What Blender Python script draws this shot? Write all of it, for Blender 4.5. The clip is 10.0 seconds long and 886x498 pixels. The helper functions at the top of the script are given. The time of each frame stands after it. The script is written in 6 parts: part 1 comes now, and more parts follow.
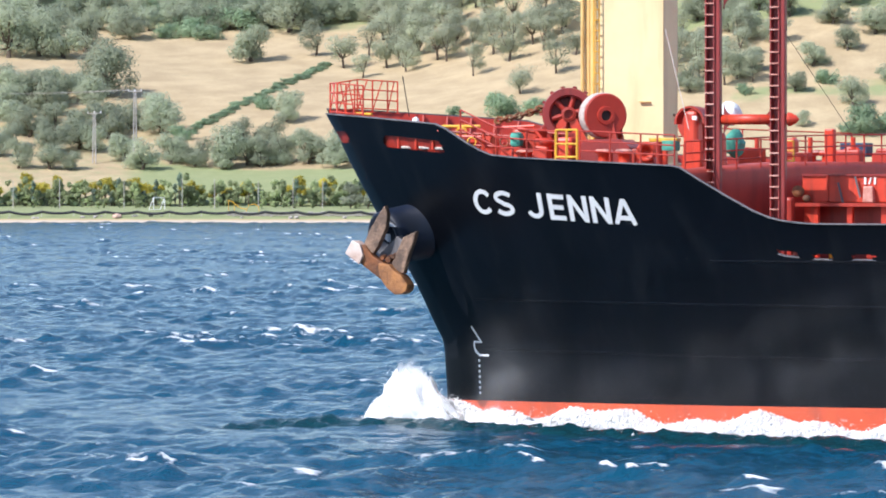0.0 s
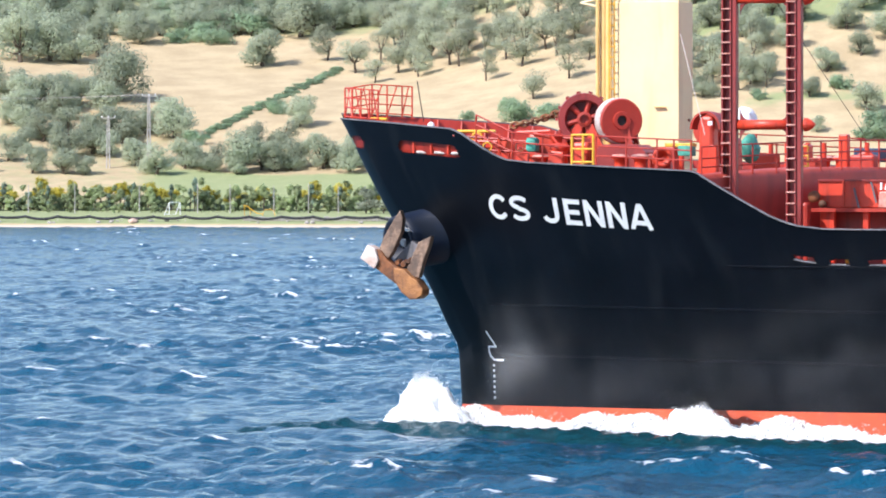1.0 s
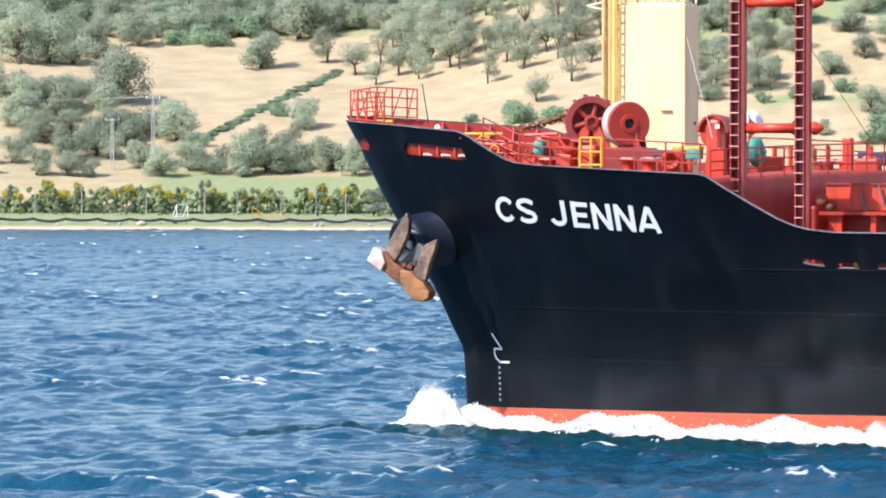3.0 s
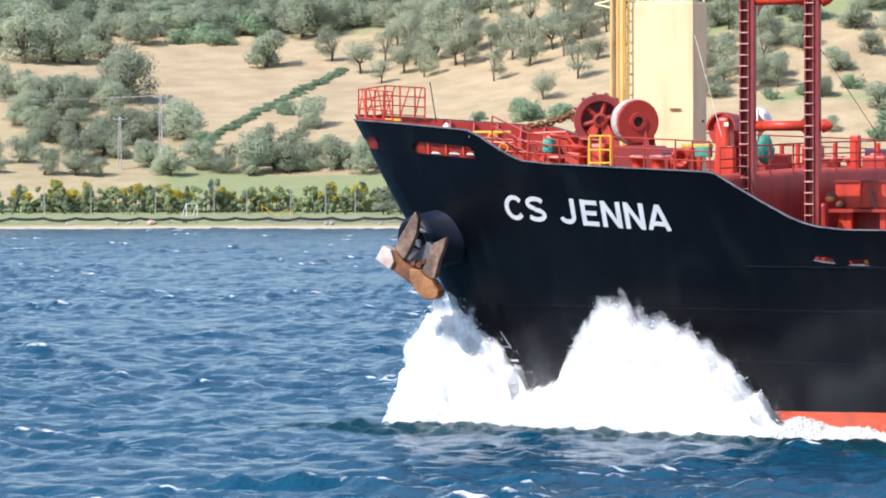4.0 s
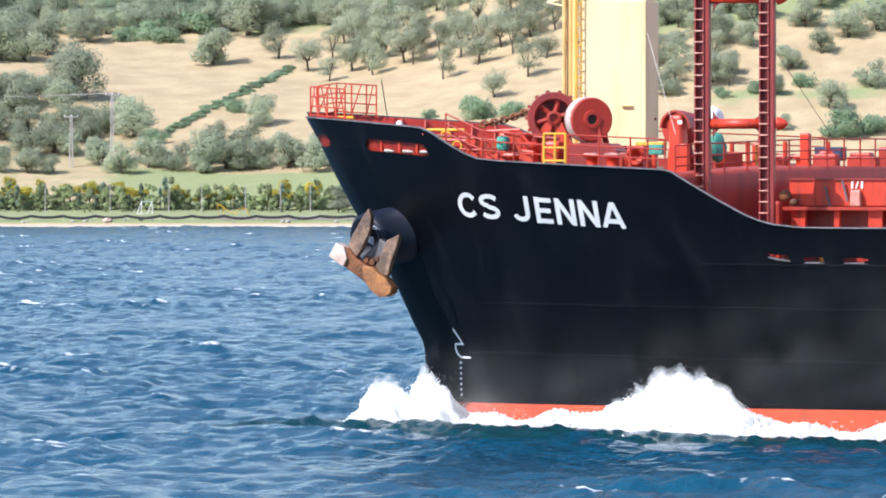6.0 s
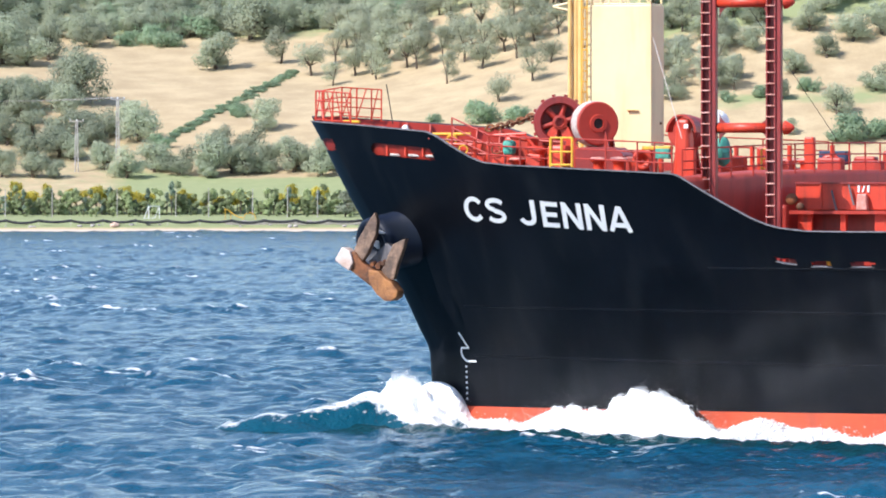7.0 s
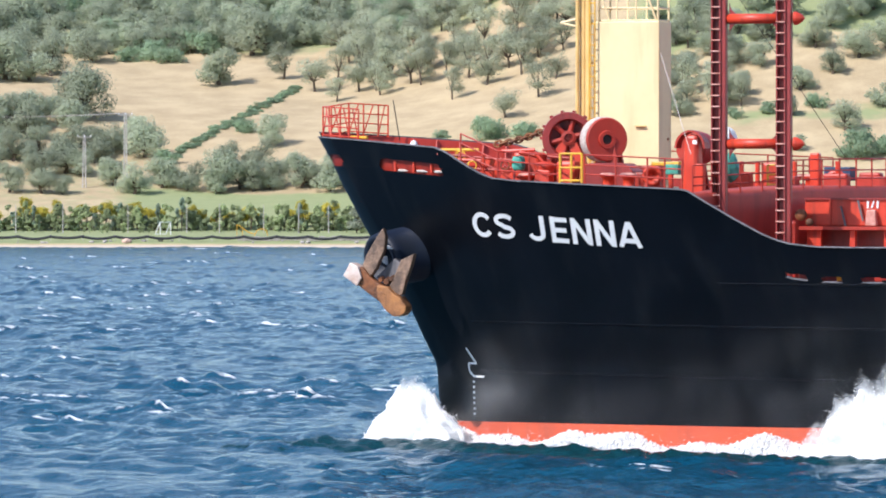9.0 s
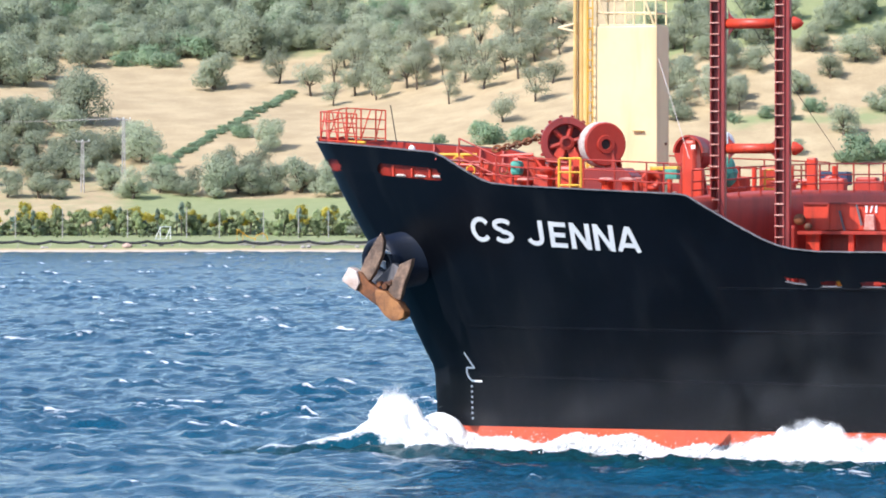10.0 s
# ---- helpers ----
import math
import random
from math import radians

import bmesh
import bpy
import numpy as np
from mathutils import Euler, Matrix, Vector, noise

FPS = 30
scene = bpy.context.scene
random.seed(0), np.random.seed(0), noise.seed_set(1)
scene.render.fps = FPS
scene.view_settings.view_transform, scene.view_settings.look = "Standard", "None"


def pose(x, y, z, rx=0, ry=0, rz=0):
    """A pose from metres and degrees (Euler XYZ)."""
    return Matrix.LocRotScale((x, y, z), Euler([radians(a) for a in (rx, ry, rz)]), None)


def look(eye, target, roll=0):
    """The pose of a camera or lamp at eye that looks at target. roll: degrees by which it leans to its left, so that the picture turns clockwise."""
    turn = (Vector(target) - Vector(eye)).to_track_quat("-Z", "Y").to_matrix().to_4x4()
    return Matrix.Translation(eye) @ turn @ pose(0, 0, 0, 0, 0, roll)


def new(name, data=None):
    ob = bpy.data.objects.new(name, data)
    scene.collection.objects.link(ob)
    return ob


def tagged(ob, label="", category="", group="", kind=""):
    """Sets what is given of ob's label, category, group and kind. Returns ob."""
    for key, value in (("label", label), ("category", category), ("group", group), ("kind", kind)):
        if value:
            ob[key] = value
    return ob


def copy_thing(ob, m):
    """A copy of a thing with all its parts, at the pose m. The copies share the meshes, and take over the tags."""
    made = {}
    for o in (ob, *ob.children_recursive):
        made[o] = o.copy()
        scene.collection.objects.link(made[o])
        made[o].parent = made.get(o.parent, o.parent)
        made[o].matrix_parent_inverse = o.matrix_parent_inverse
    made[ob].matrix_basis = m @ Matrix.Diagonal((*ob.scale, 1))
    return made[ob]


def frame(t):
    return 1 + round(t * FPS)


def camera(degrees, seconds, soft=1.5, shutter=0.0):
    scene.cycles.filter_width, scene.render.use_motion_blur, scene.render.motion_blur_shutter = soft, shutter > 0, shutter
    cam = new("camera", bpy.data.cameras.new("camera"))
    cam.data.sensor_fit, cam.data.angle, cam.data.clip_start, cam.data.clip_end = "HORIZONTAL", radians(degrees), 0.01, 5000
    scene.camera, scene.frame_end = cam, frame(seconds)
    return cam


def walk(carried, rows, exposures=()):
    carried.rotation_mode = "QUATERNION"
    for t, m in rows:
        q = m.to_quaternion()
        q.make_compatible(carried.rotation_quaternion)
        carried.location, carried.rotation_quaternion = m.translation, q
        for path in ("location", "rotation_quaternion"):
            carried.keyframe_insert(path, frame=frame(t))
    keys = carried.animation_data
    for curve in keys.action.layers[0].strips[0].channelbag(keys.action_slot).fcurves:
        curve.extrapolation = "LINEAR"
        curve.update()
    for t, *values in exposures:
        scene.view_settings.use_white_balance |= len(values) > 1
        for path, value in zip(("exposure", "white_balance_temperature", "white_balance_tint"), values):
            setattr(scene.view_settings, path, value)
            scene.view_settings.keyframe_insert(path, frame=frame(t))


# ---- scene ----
cam = camera(7.476, 10.0, soft=1.9)
EYE = 8.9                      # height of the eye over the sea
# seconds, tilt, turn, lean of the camera
AIM = [
    (0.0, 89.349, -0.000, -0.021),
    (0.5, 89.378, -0.059, -0.023),
    (1.0, 89.391, -0.151, -0.069),
    (1.5, 89.405, -0.275, -0.103),
    (2.0, 89.413, -0.451, -0.056),
    (3.5, 89.413, -0.750, -0.119),
    (4.0, 89.397, -0.860, 0.069),
    (4.5, 89.371, -1.056, 0.043),
    (5.0, 89.353, -1.379, -0.013),
    (5.5, 89.363, -1.630, -0.005),
    (7.0, 89.418, -2.037, 0.023),
    (7.5, 89.442, -2.127, 0.070),
    (8.0, 89.495, -2.280, 0.040),
    (8.5, 89.529, -2.387, 0.004),
    (9.0, 89.554, -2.517, -0.017),
    (9.5, 89.574, -2.642, 0.110),
    (10.0, 89.593, -2.806, 0.007),
]

walk(cam, [(t, pose(-6.0 * t, 1.196 * t, EYE, tilt, lean, turn)) for t, tilt, turn, lean in AIM],
     [(0, 0.64, 6500, 14), (0.5, 0.73, 6500, 14), (1, 0.86, 6500, 14), (1.5, 0.78, 6500, 14), (2, 0.78, 6500, 14), (3.5, 0.88, 6500, 14), (4, 0.62, 6550, 15), (4.5, 0.34, 6850, 19), (5, 0.46, 6500, 14), (5.5, 0.76, 6500, 14), (7, 0.78, 6500, 14), (7.5, 0.83, 6500, 14), (8, 0.86, 6500, 14), (8.5, 0.73, 6500, 14), (9, 0.60, 6500, 14), (9.5, 0.65, 6500, 14), (10, 0.74, 6500, 14)])

# ---- light ----
SUN = Vector((-0.62, -0.47, 0.80)).normalized()
world = bpy.data.worlds.new("sky")
scene.world = world
world.use_nodes = True
wn = world.node_tree.nodes
sky = wn.new("ShaderNodeTexSky")
sky.sky_type, sky.sun_disc = "NISHITA", False
sky.sun_elevation, sky.sun_rotation = math.asin(SUN.z), math.atan2(SUN.x, SUN.y)
sky.air_density, sky.dust_density, sky.ozone_density = 1.0, 0.3, 1.5
world.node_tree.links.new(sky.outputs[0], wn["Background"].inputs[0])
wn["Background"].inputs[1].default_value = 0.15
sun_data = bpy.data.lights.new("sun", "SUN")
sun_data.energy, sun_data.angle, sun_data.color = 4.0, radians(0.5), (1.0, 0.97, 0.93)
sun = new("sun", sun_data)
sun.matrix_world = look(SUN * 100, (0, 0, 0))


# ---- materials ----
def mat(name, color, rough=0.5, metal=0.0, second=None, size=1.0, bump=0.0, bump_size=0.0, grime=None, contrast=0.5):
    """A surface whose colour drifts between two tints at two scales, with fine relief and an optional layer of stains."""
    m = bpy.data.materials.new(name)
    m.use_nodes = True
    n, l = m.node_tree.nodes, m.node_tree.links
    b = n["Principled BSDF"]
    b.inputs["Roughness"].default_value, b.inputs["Metallic"].default_value = rough, metal
    second = second or tuple(c * 0.8 for c in color)
    co = n.new("ShaderNodeTexCoord")
    big, fine = n.new("ShaderNodeTexNoise"), n.new("ShaderNodeTexNoise")
    big.inputs["Scale"].default_value, big.inputs["Detail"].default_value = 1.0 / size, 6
    fine.inputs["Scale"].default_value, fine.inputs["Detail"].default_value = 9.0 / size, 4
    add = n.new("ShaderNodeMath")
    add.operation = "MULTIPLY_ADD"
    add.inputs[1].default_value = 0.35
    l.new(co.outputs["Object"], big.inputs["Vector"])
    l.new(co.outputs["Object"], fine.inputs["Vector"])
    l.new(fine.outputs["Fac"], add.inputs[0])
    l.new(big.outputs["Fac"], add.inputs[2])
    ramp = n.new("ShaderNodeMapRange")
    ramp.inputs["From Min"].default_value, ramp.inputs["From Max"].default_value = 0.67 - contrast / 3, 0.67 + contrast / 3
    l.new(add.outputs[0], ramp.inputs["Value"])
    mix = n.new("ShaderNodeMix")
    mix.data_type = "RGBA"
    mix.inputs["A"].default_value, mix.inputs["B"].default_value = (*color, 1), (*second, 1)
    l.new(ramp.outputs["Result"], mix.inputs["Factor"])
    out = mix.outputs["Result"]
    if grime:
        st = n.new("ShaderNodeTexNoise")
        st.inputs["Scale"].default_value, st.inputs["Detail"].default_value = 0.9 / size, 8
        mp = n.new("ShaderNodeMapping")
        mp.inputs["Scale"].default_value, mp.inputs["Location"].default_value = (3.0, 3.0, 0.35), (5, 3, 1)
        l.new(co.outputs["Object"], mp.inputs["Vector"])
        l.new(mp.outputs["Vector"], st.inputs["Vector"])
        r2 = n.new("ShaderNodeMapRange")
        r2.inputs["From Min"].default_value, r2.inputs["From Max"].default_value, r2.inputs["To Max"].default_value = 0.52, 0.78, 0.8
        l.new(st.outputs["Fac"], r2.inputs["Value"])
        m2 = n.new("ShaderNodeMix")
        m2.data_type = "RGBA"
        m2.inputs["B"].default_value = (*grime, 1)
        l.new(r2.outputs["Result"], m2.inputs["Factor"])
        l.new(out, m2.inputs["A"])
        out = m2.outputs["Result"]
    l.new(out, b.inputs["Base Color"])
    if bump:
        bn, bt = n.new("ShaderNodeBump"), n.new("ShaderNodeTexNoise")
        bt.inputs["Scale"].default_value, bt.inputs["Detail"].default_value = 1.0 / (bump_size or size / 8), 5
        l.new(co.outputs["Object"], bt.inputs["Vector"])
        bn.inputs["Strength"].default_value, bn.inputs["Distance"].default_value = 1.0, bump
        l.new(bt.outputs["Fac"], bn.inputs["Height"])
        l.new(bn.outputs["Normal"], b.inputs["Normal"])
    return m


def foliage(name, color, second, rough=0.75):
    """Leaves that let some light through and vary from clump to clump and tree to tree."""
    m = mat(name, color, rough, 0, second, 2.5, contrast=0.7)
    n, l = m.node_tree.nodes, m.node_tree.links
    b = n["Principled BSDF"]
    b.inputs["Specular IOR Level"].default_value = 0.12
    info, hsv = n.new("ShaderNodeObjectInfo"), n.new("ShaderNodeHueSaturation")
    r = n.new("ShaderNodeMapRange")
    r.inputs["To Min"].default_value, r.inputs["To Max"].default_value = 0.75, 1.25
    l.new(info.outputs["Random"], r.inputs["Value"])
    l.new(r.outputs["Result"], hsv.inputs["Value"])
    src = b.inputs["Base Color"].links[0].from_socket
    l.new(src, hsv.inputs["Color"])
    l.new(hsv.outputs["Color"], b.inputs["Base Color"])
    tr, ms = n.new("ShaderNodeBsdfTranslucent"), n.new("ShaderNodeMixShader")
    l.new(hsv.outputs["Color"], tr.inputs["Color"])
    ms.inputs["Fac"].default_value = 0.55
    l.new(b.outputs[0], ms.inputs[1])
    l.new(tr.outputs[0], ms.inputs[2])
    l.new(ms.outputs[0], n["Material Output"].inputs["Surface"])
    return m


# Streak grey is raised to stand for haze and sea reflection too.
BLACK = mat("hull_paint", (0.0022, 0.003, 0.005), 0.34, 0, (0.004, 0.005, 0.008), 3.0, 0.010, 1.6, grime=(0.012, 0.0135, 0.016))
BLACK.node_tree.nodes["Principled BSDF"].inputs["Specular IOR Level"].default_value = 0.17
BOOT = mat("antifouling_red", (0.62, 0.095, 0.035), 0.6, 0, (0.52, 0.075, 0.032), 2.0, 0.004, 0.3, grime=(0.30, 0.07, 0.04))
RED = mat("deck_red", (0.42, 0.036, 0.020), 0.5, 0, (0.33, 0.029, 0.017), 1.2, 0.003, 0.2, grime=(0.09, 0.02, 0.014))
RED_BRIGHT = mat("machinery_red", (0.62, 0.052, 0.021), 0.45, 0, (0.49, 0.040, 0.018), 0.8, 0.002, 0.1, grime=(0.13, 0.025, 0.016))
BULKHEAD = mat("bulkhead_red", (0.44, 0.062, 0.042), 0.6, 0, (0.36, 0.05, 0.036), 1.6, 0.003, 0.2, grime=(0.22, 0.04, 0.03))
RED_DARK = mat("mast_red", (0.30, 0.034, 0.030), 0.42, 0, (0.22, 0.028, 0.026), 0.8, 0.002, 0.1, grime=(0.07, 0.016, 0.014))
CREAM = mat("crane_cream", (0.80, 0.66, 0.38), 0.45, 0, (0.74, 0.60, 0.34), 2.0, 0.004, 0.6, grime=(0.55, 0.36, 0.18))
OCHRE = mat("ochre_paint", (0.72, 0.50, 0.20), 0.5, 0, (0.62, 0.40, 0.14), 0.8, grime=(0.40, 0.22, 0.08))
YELLOW = mat("safety_yellow", (0.75, 0.42, 0.03), 0.5, 0, (0.6, 0.33, 0.03), 0.4, grime=(0.3, 0.12, 0.04))
RUNG = mat("worn_rung_paint", (0.62, 0.34, 0.29), 0.5, 0, (0.45, 0.16, 0.12), 0.2)
WHITE = mat("white_paint", (0.80, 0.80, 0.80), 0.5, 0, (0.72, 0.73, 0.74), 0.8)
ROPE = mat("pale_rope", (0.56, 0.51, 0.47), 0.9, 0, (0.36, 0.31, 0.28), 0.12, 0.01, 0.05)
GREEN = mat("green_cover", (0.07, 0.36, 0.27), 0.7, 0, (0.03, 0.18, 0.14), 0.3, 0.02, 0.2)
BLUE = mat("blue_box", (0.025, 0.06, 0.13), 0.6, 0, (0.02, 0.045, 0.09), 0.4)
RUST = mat("rusty_iron", (0.24, 0.085, 0.03), 0.7, 0.1, (0.10, 0.045, 0.025), 0.7, 0.03, 0.12, grime=(0.035, 0.022, 0.018), contrast=0.3)
RUST_PALE = mat("worn_rust", (0.26, 0.16, 0.105), 0.6, 0.1, (0.10, 0.06, 0.04), 0.6, 0.025, 0.1, grime=(0.05, 0.032, 0.024), contrast=0.3)
NAVY = mat("bolster_paint", (0.005, 0.011, 0.028), 0.5, 0, (0.009, 0.013, 0.022), 0.8, 0.004, 0.3)
NAVY.node_tree.nodes["Principled BSDF"].inputs["Specular IOR Level"].default_value = 0.25
DARK = mat("dark_gap", (0.02, 0.015, 0.015), 0.8)
BARK = mat("bark", (0.12, 0.09, 0.065), 0.95, 0, (0.07, 0.055, 0.04), 0.6, 0.03, 0.1)
# Leaf tints are lightened to stand for the haze over the far shore.
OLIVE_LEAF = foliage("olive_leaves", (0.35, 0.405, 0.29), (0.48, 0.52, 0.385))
GROVE_LEAF = foliage("silvery_hazed_leaves", (0.38, 0.42, 0.30), (0.50, 0.53, 0.40))
GREEN_LEAF = foliage("green_leaves", (0.26, 0.37, 0.24), (0.36, 0.46, 0.31))
HEDGE_LEAF = foliage("hedge_leaves", (0.34, 0.42, 0.23), (0.46, 0.51, 0.30))
CYPRESS_LEAF = foliage("cypress_leaves", (0.20, 0.28, 0.22), (0.28, 0.35, 0.27))
BROOM_LEAF = foliage("broom_blossom", (0.66, 0.56, 0.08), (0.44, 0.42, 0.14))
PALE_LEAF = foliage("pale_leaves", (0.26, 0.29, 0.22), (0.34, 0.36, 0.28))
CONCRETE = mat("pale_concrete", (0.36, 0.34, 0.31), 0.9, 0, (0.34, 0.32, 0.29), 1.0)
NET = mat("black_netting", (0.02, 0.022, 0.025), 0.8, 0, (0.035, 0.037, 0.04), 0.3)
EDGE = mat("grey_edge", (0.16, 0.15, 0.16), 0.6, 0, (0.09, 0.09, 0.1), 0.8, grime=(0.03, 0.03, 0.035))
POLE = mat("weathered_pole", (0.50, 0.47, 0.45), 0.8, 0, (0.36, 0.33, 0.31), 0.5)


# ---- small builders ----
def link(name, me, material, parent=None, label=""):
    ob = new(name, me)
    if material and not me.materials:
        me.materials.append(material)
    ob.parent = parent
    if label:
        ob["label"] = label
    return ob


def part(name, bm, material, parent=None, label="", smooth=False):
    me = bpy.data.meshes.new(name)
    bm.to_mesh(me)
    bm.free()
    if smooth:
        me.shade_smooth()
    return link(name, me, material, parent, label)


def from_arrays(name, verts, faces, smooth=False):
    """A mesh of numpy verts (n,3) and faces (m,k)."""
    me = bpy.data.meshes.new(name)
    verts, faces = np.asarray(verts, np.float32), np.asarray(faces, np.int32)
    k = faces.shape[1]
    me.vertices.add(len(verts))
    me.vertices.foreach_set("co", verts.ravel())
    me.loops.add(faces.size)
    me.loops.foreach_set("vertex_index", faces.ravel())
    me.polygons.add(len(faces))
    me.polygons.foreach_set("loop_start", np.arange(len(faces), dtype=np.int32) * k)
    me.polygons.foreach_set("use_smooth", np.full(len(faces), smooth))
    me.update(calc_edges=True)
    return me


def grid_faces(rows, cols):
    i = np.arange(rows - 1)[:, None] * cols + np.arange(cols - 1)[None, :]
    i = i.ravel()
    return np.stack([i, i + 1, i + cols + 1, i + cols], 1)


def box(bm, centre, size, turn=(0, 0, 0), bevel=0.0, taper=1.0):
    r = bmesh.ops.create_cube(bm, size=1.0)
    vs = r["verts"]
    for v in vs:
        k = taper if v.co.z > 0 else 1.0
        v.co = Vector((v.co.x * size[0] * k, v.co.y * size[1] * k, v.co.z * size[2]))
    if bevel:
        es = {e for v in vs for e in v.link_edges}
        made = bmesh.ops.bevel(bm, geom=list(es), offset=bevel, segments=2, affect="EDGES", profile=0.5)
        vs = list({v for f in made["faces"] for v in f.verts} | {v for v in vs if v.is_valid})
    bmesh.ops.transform(bm, matrix=pose(*centre, *turn), verts=vs)


def tube(bm, p0, p1, r0, r1=None, n=8):
    p0, p1 = Vector(p0), Vector(p1)
    d = p1 - p0
    r = bmesh.ops.create_cone(bm, cap_ends=True, segments=n, radius1=r0, radius2=r0 if r1 is None else r1, depth=d.length)
    bmesh.ops.transform(bm, matrix=Matrix.Translation((p0 + p1) / 2) @ d.to_track_quat("Z", "Y").to_matrix().to_4x4(), verts=r["verts"])


def run(bm, pts, r, n=6):
    """One bent bar through all the points."""
    pts = [Vector(p) for p in pts]
    rings = []
    for i, p in enumerate(pts):
        d = (pts[min(i + 1, len(pts) - 1)] - pts[max(i - 1, 0)]).normalized()
        q = d.to_track_quat("Z", "Y")
        rings.append([bm.verts.new(p + q @ Vector((r * math.cos(2 * math.pi * k / n), r * math.sin(2 * math.pi * k / n), 0))) for k in range(n)])
    for a, b in zip(rings, rings[1:]):
        for k in range(n):
            best = min(range(n), key=lambda j: (b[j].co - a[0].co - (b[0].co + b[n // 2].co) / 2 + (a[0].co + a[n // 2].co) / 2).length)
            bm.faces.new((a[k], a[(k + 1) % n], b[(k + 1 + best) % n], b[(k + best) % n]))
    bm.faces.new(rings[0][::-1])
    bm.faces.new(rings[-1])


def lathe(bm, profile, m, n=24):
    """Turns a profile of (radius, height) round the z axis of m."""
    rings = []
    for r, h in profile:
        rings.append([bm.verts.new(m @ Vector((r * math.cos(2 * math.pi * k / n), r * math.sin(2 * math.pi * k / n), h))) for k in range(n)])
    for a, b in zip(rings, rings[1:]):
        for k in range(n):
            bm.faces.new((a[k], a[(k + 1) % n], b[(k + 1) % n], b[k]))
    for ring in (rings[0], rings[-1]):
        if (ring[0].co - ring[n // 2].co).length > 1e-4:
            bm.faces.new(ring)


def axis(p, d):
    """A frame at p whose z axis runs along d."""
    return Matrix.Translation(p) @ Vector(d).to_track_quat("Z", "Y").to_matrix().to_4x4()


def ring(bm, m, r, thick, n=24, k=8, stretch=1.0):
    vs = []
    for i in range(n):
        a = 2 * math.pi * i / n
        row = []
        for j in range(k):
            b = 2 * math.pi * j / k
            q = r + thick * math.cos(b)
            row.append(bm.verts.new(m @ Vector((q * math.cos(a) * stretch, q * math.sin(a), thick * math.sin(b)))))
        vs.append(row)
    for i in range(n):
        for j in range(k):
            bm.faces.new((vs[i][j], vs[(i + 1) % n][j], vs[(i + 1) % n][(j + 1) % k], vs[i][(j + 1) % k]))


def ease(x):
    x = np.clip(x, 0.0, 1.0)
    return x * x * (3 - 2 * x)


# ---- sea ----
def sea_mesh():
    rng = np.random.default_rng(5)
    rows = [170.0]
    while rows[-1] < 1196:
        rows.append(rows[-1] + 0.34 + 1.35 * (rows[-1] - 170) / 1000)
    y_fine = np.array(rows)
    k = (y_fine - 170) / 1026
    left, right = -92 - 16 * k, 30 + 74 * k
    u = np.linspace(0, 1, 420)
    x_fine = left[:, None] + (right - left)[:, None] * u[None, :]
    y_mid = np.broadcast_to(y_fine[:, None], x_fine.shape)
    h = np.zeros_like(x_fine)
    cell = ((right - left) / 419)[:, None]
    slope_x, slope_y, crest = np.zeros_like(h), np.zeros_like(h), np.zeros_like(h)
    for i in range(80):
        wave = 0.8 * (11.0 / 0.8) ** rng.random()
        turn = rng.normal(0.5, 0.6)
        amp = 0.0096 * wave ** 0.55 * rng.uniform(0.5, 1.3) * (1.0 if wave < 3.5 else 0.72)
        kx, ky, ph = 2 * math.pi / wave * math.cos(turn), 2 * math.pi / wave * math.sin(turn), rng.uniform(0, 6.28)
        fade = np.clip(wave / (2.5 * cell) - 0.6, 0, 1)
        arg = kx * x_fine + ky * y_mid + ph
        h += fade * amp * np.sin(arg)
        if wave > 2.6:
            crest += fade * amp * np.sin(arg)
        slope_x += fade * amp * kx * np.cos(arg)
        slope_y += fade * amp * ky * np.cos(arg)
    gust = np.zeros_like(h)
    for i in range(14):
        wave, turn, ph = rng.uniform(14, 70), rng.uniform(0, 6.28), rng.uniform(0, 6.28)
        gust += np.sin(2 * math.pi / wave * (math.cos(turn) * x_fine + 0.4 * math.sin(turn) * y_mid) + ph)
    gust /= 14 ** 0.5
    h *= 1.0 + 0.22 * gust
    h = h + 0.5 * h * np.abs(h) / 0.4
    s = 0.75 * crest / crest.std() + 0.35 * h / h.std()
    far = ease((y_mid - 500) / 600)
    h = h * (1 - 0.25 * far)
    gust = gust - 0.9 * far
    foam = np.clip((s - 2.35 + 0.62 * gust) / 0.7, 0, 1) * np.clip(0.6 - slope_x * 2.0, 0.3, 1) * np.clip(1.35 - np.abs(slope_y) / 0.16, 0.1, 1)
    # coarse rim out to the far distance
    xs = np.concatenate([np.full((len(y_fine), 1), -4500.0), np.full((len(y_fine), 1), -400.0), x_fine, np.full((len(y_fine), 1), 400.0), np.full((len(y_fine), 1), 4500.0)], 1)
    pad = np.zeros((len(y_fine), 2))
    hs, fs = np.concatenate([pad, h, pad], 1), np.concatenate([pad, foam, pad], 1)
    ys = np.broadcast_to(y_fine[:, None], xs.shape)
    for y0, front in ((150.0, True), (40.0, True), (-4500.0, True), (1215.0, False)):
        row = [xs[:1], np.full_like(xs[:1], y0), np.zeros_like(xs[:1])] if front else [xs[-1:], np.full_like(xs[:1], y0), np.full_like(xs[:1], -0.5)]
        pick = (lambda new_row, old: np.concatenate([new_row, old] if front else [old, new_row], 0))
        xs, ys, hs, fs = pick(row[0], xs), pick(row[1], ys), pick(row[2], hs), pick(np.zeros_like(row[2]), fs)
    me = from_arrays("sea", np.stack([xs, ys, hs], 2).reshape(-1, 3), grid_faces(*xs.shape), True)
    me.attributes.new("foam", "FLOAT", "POINT").data.foreach_set("value", fs.astype(np.float32).ravel())
    return me


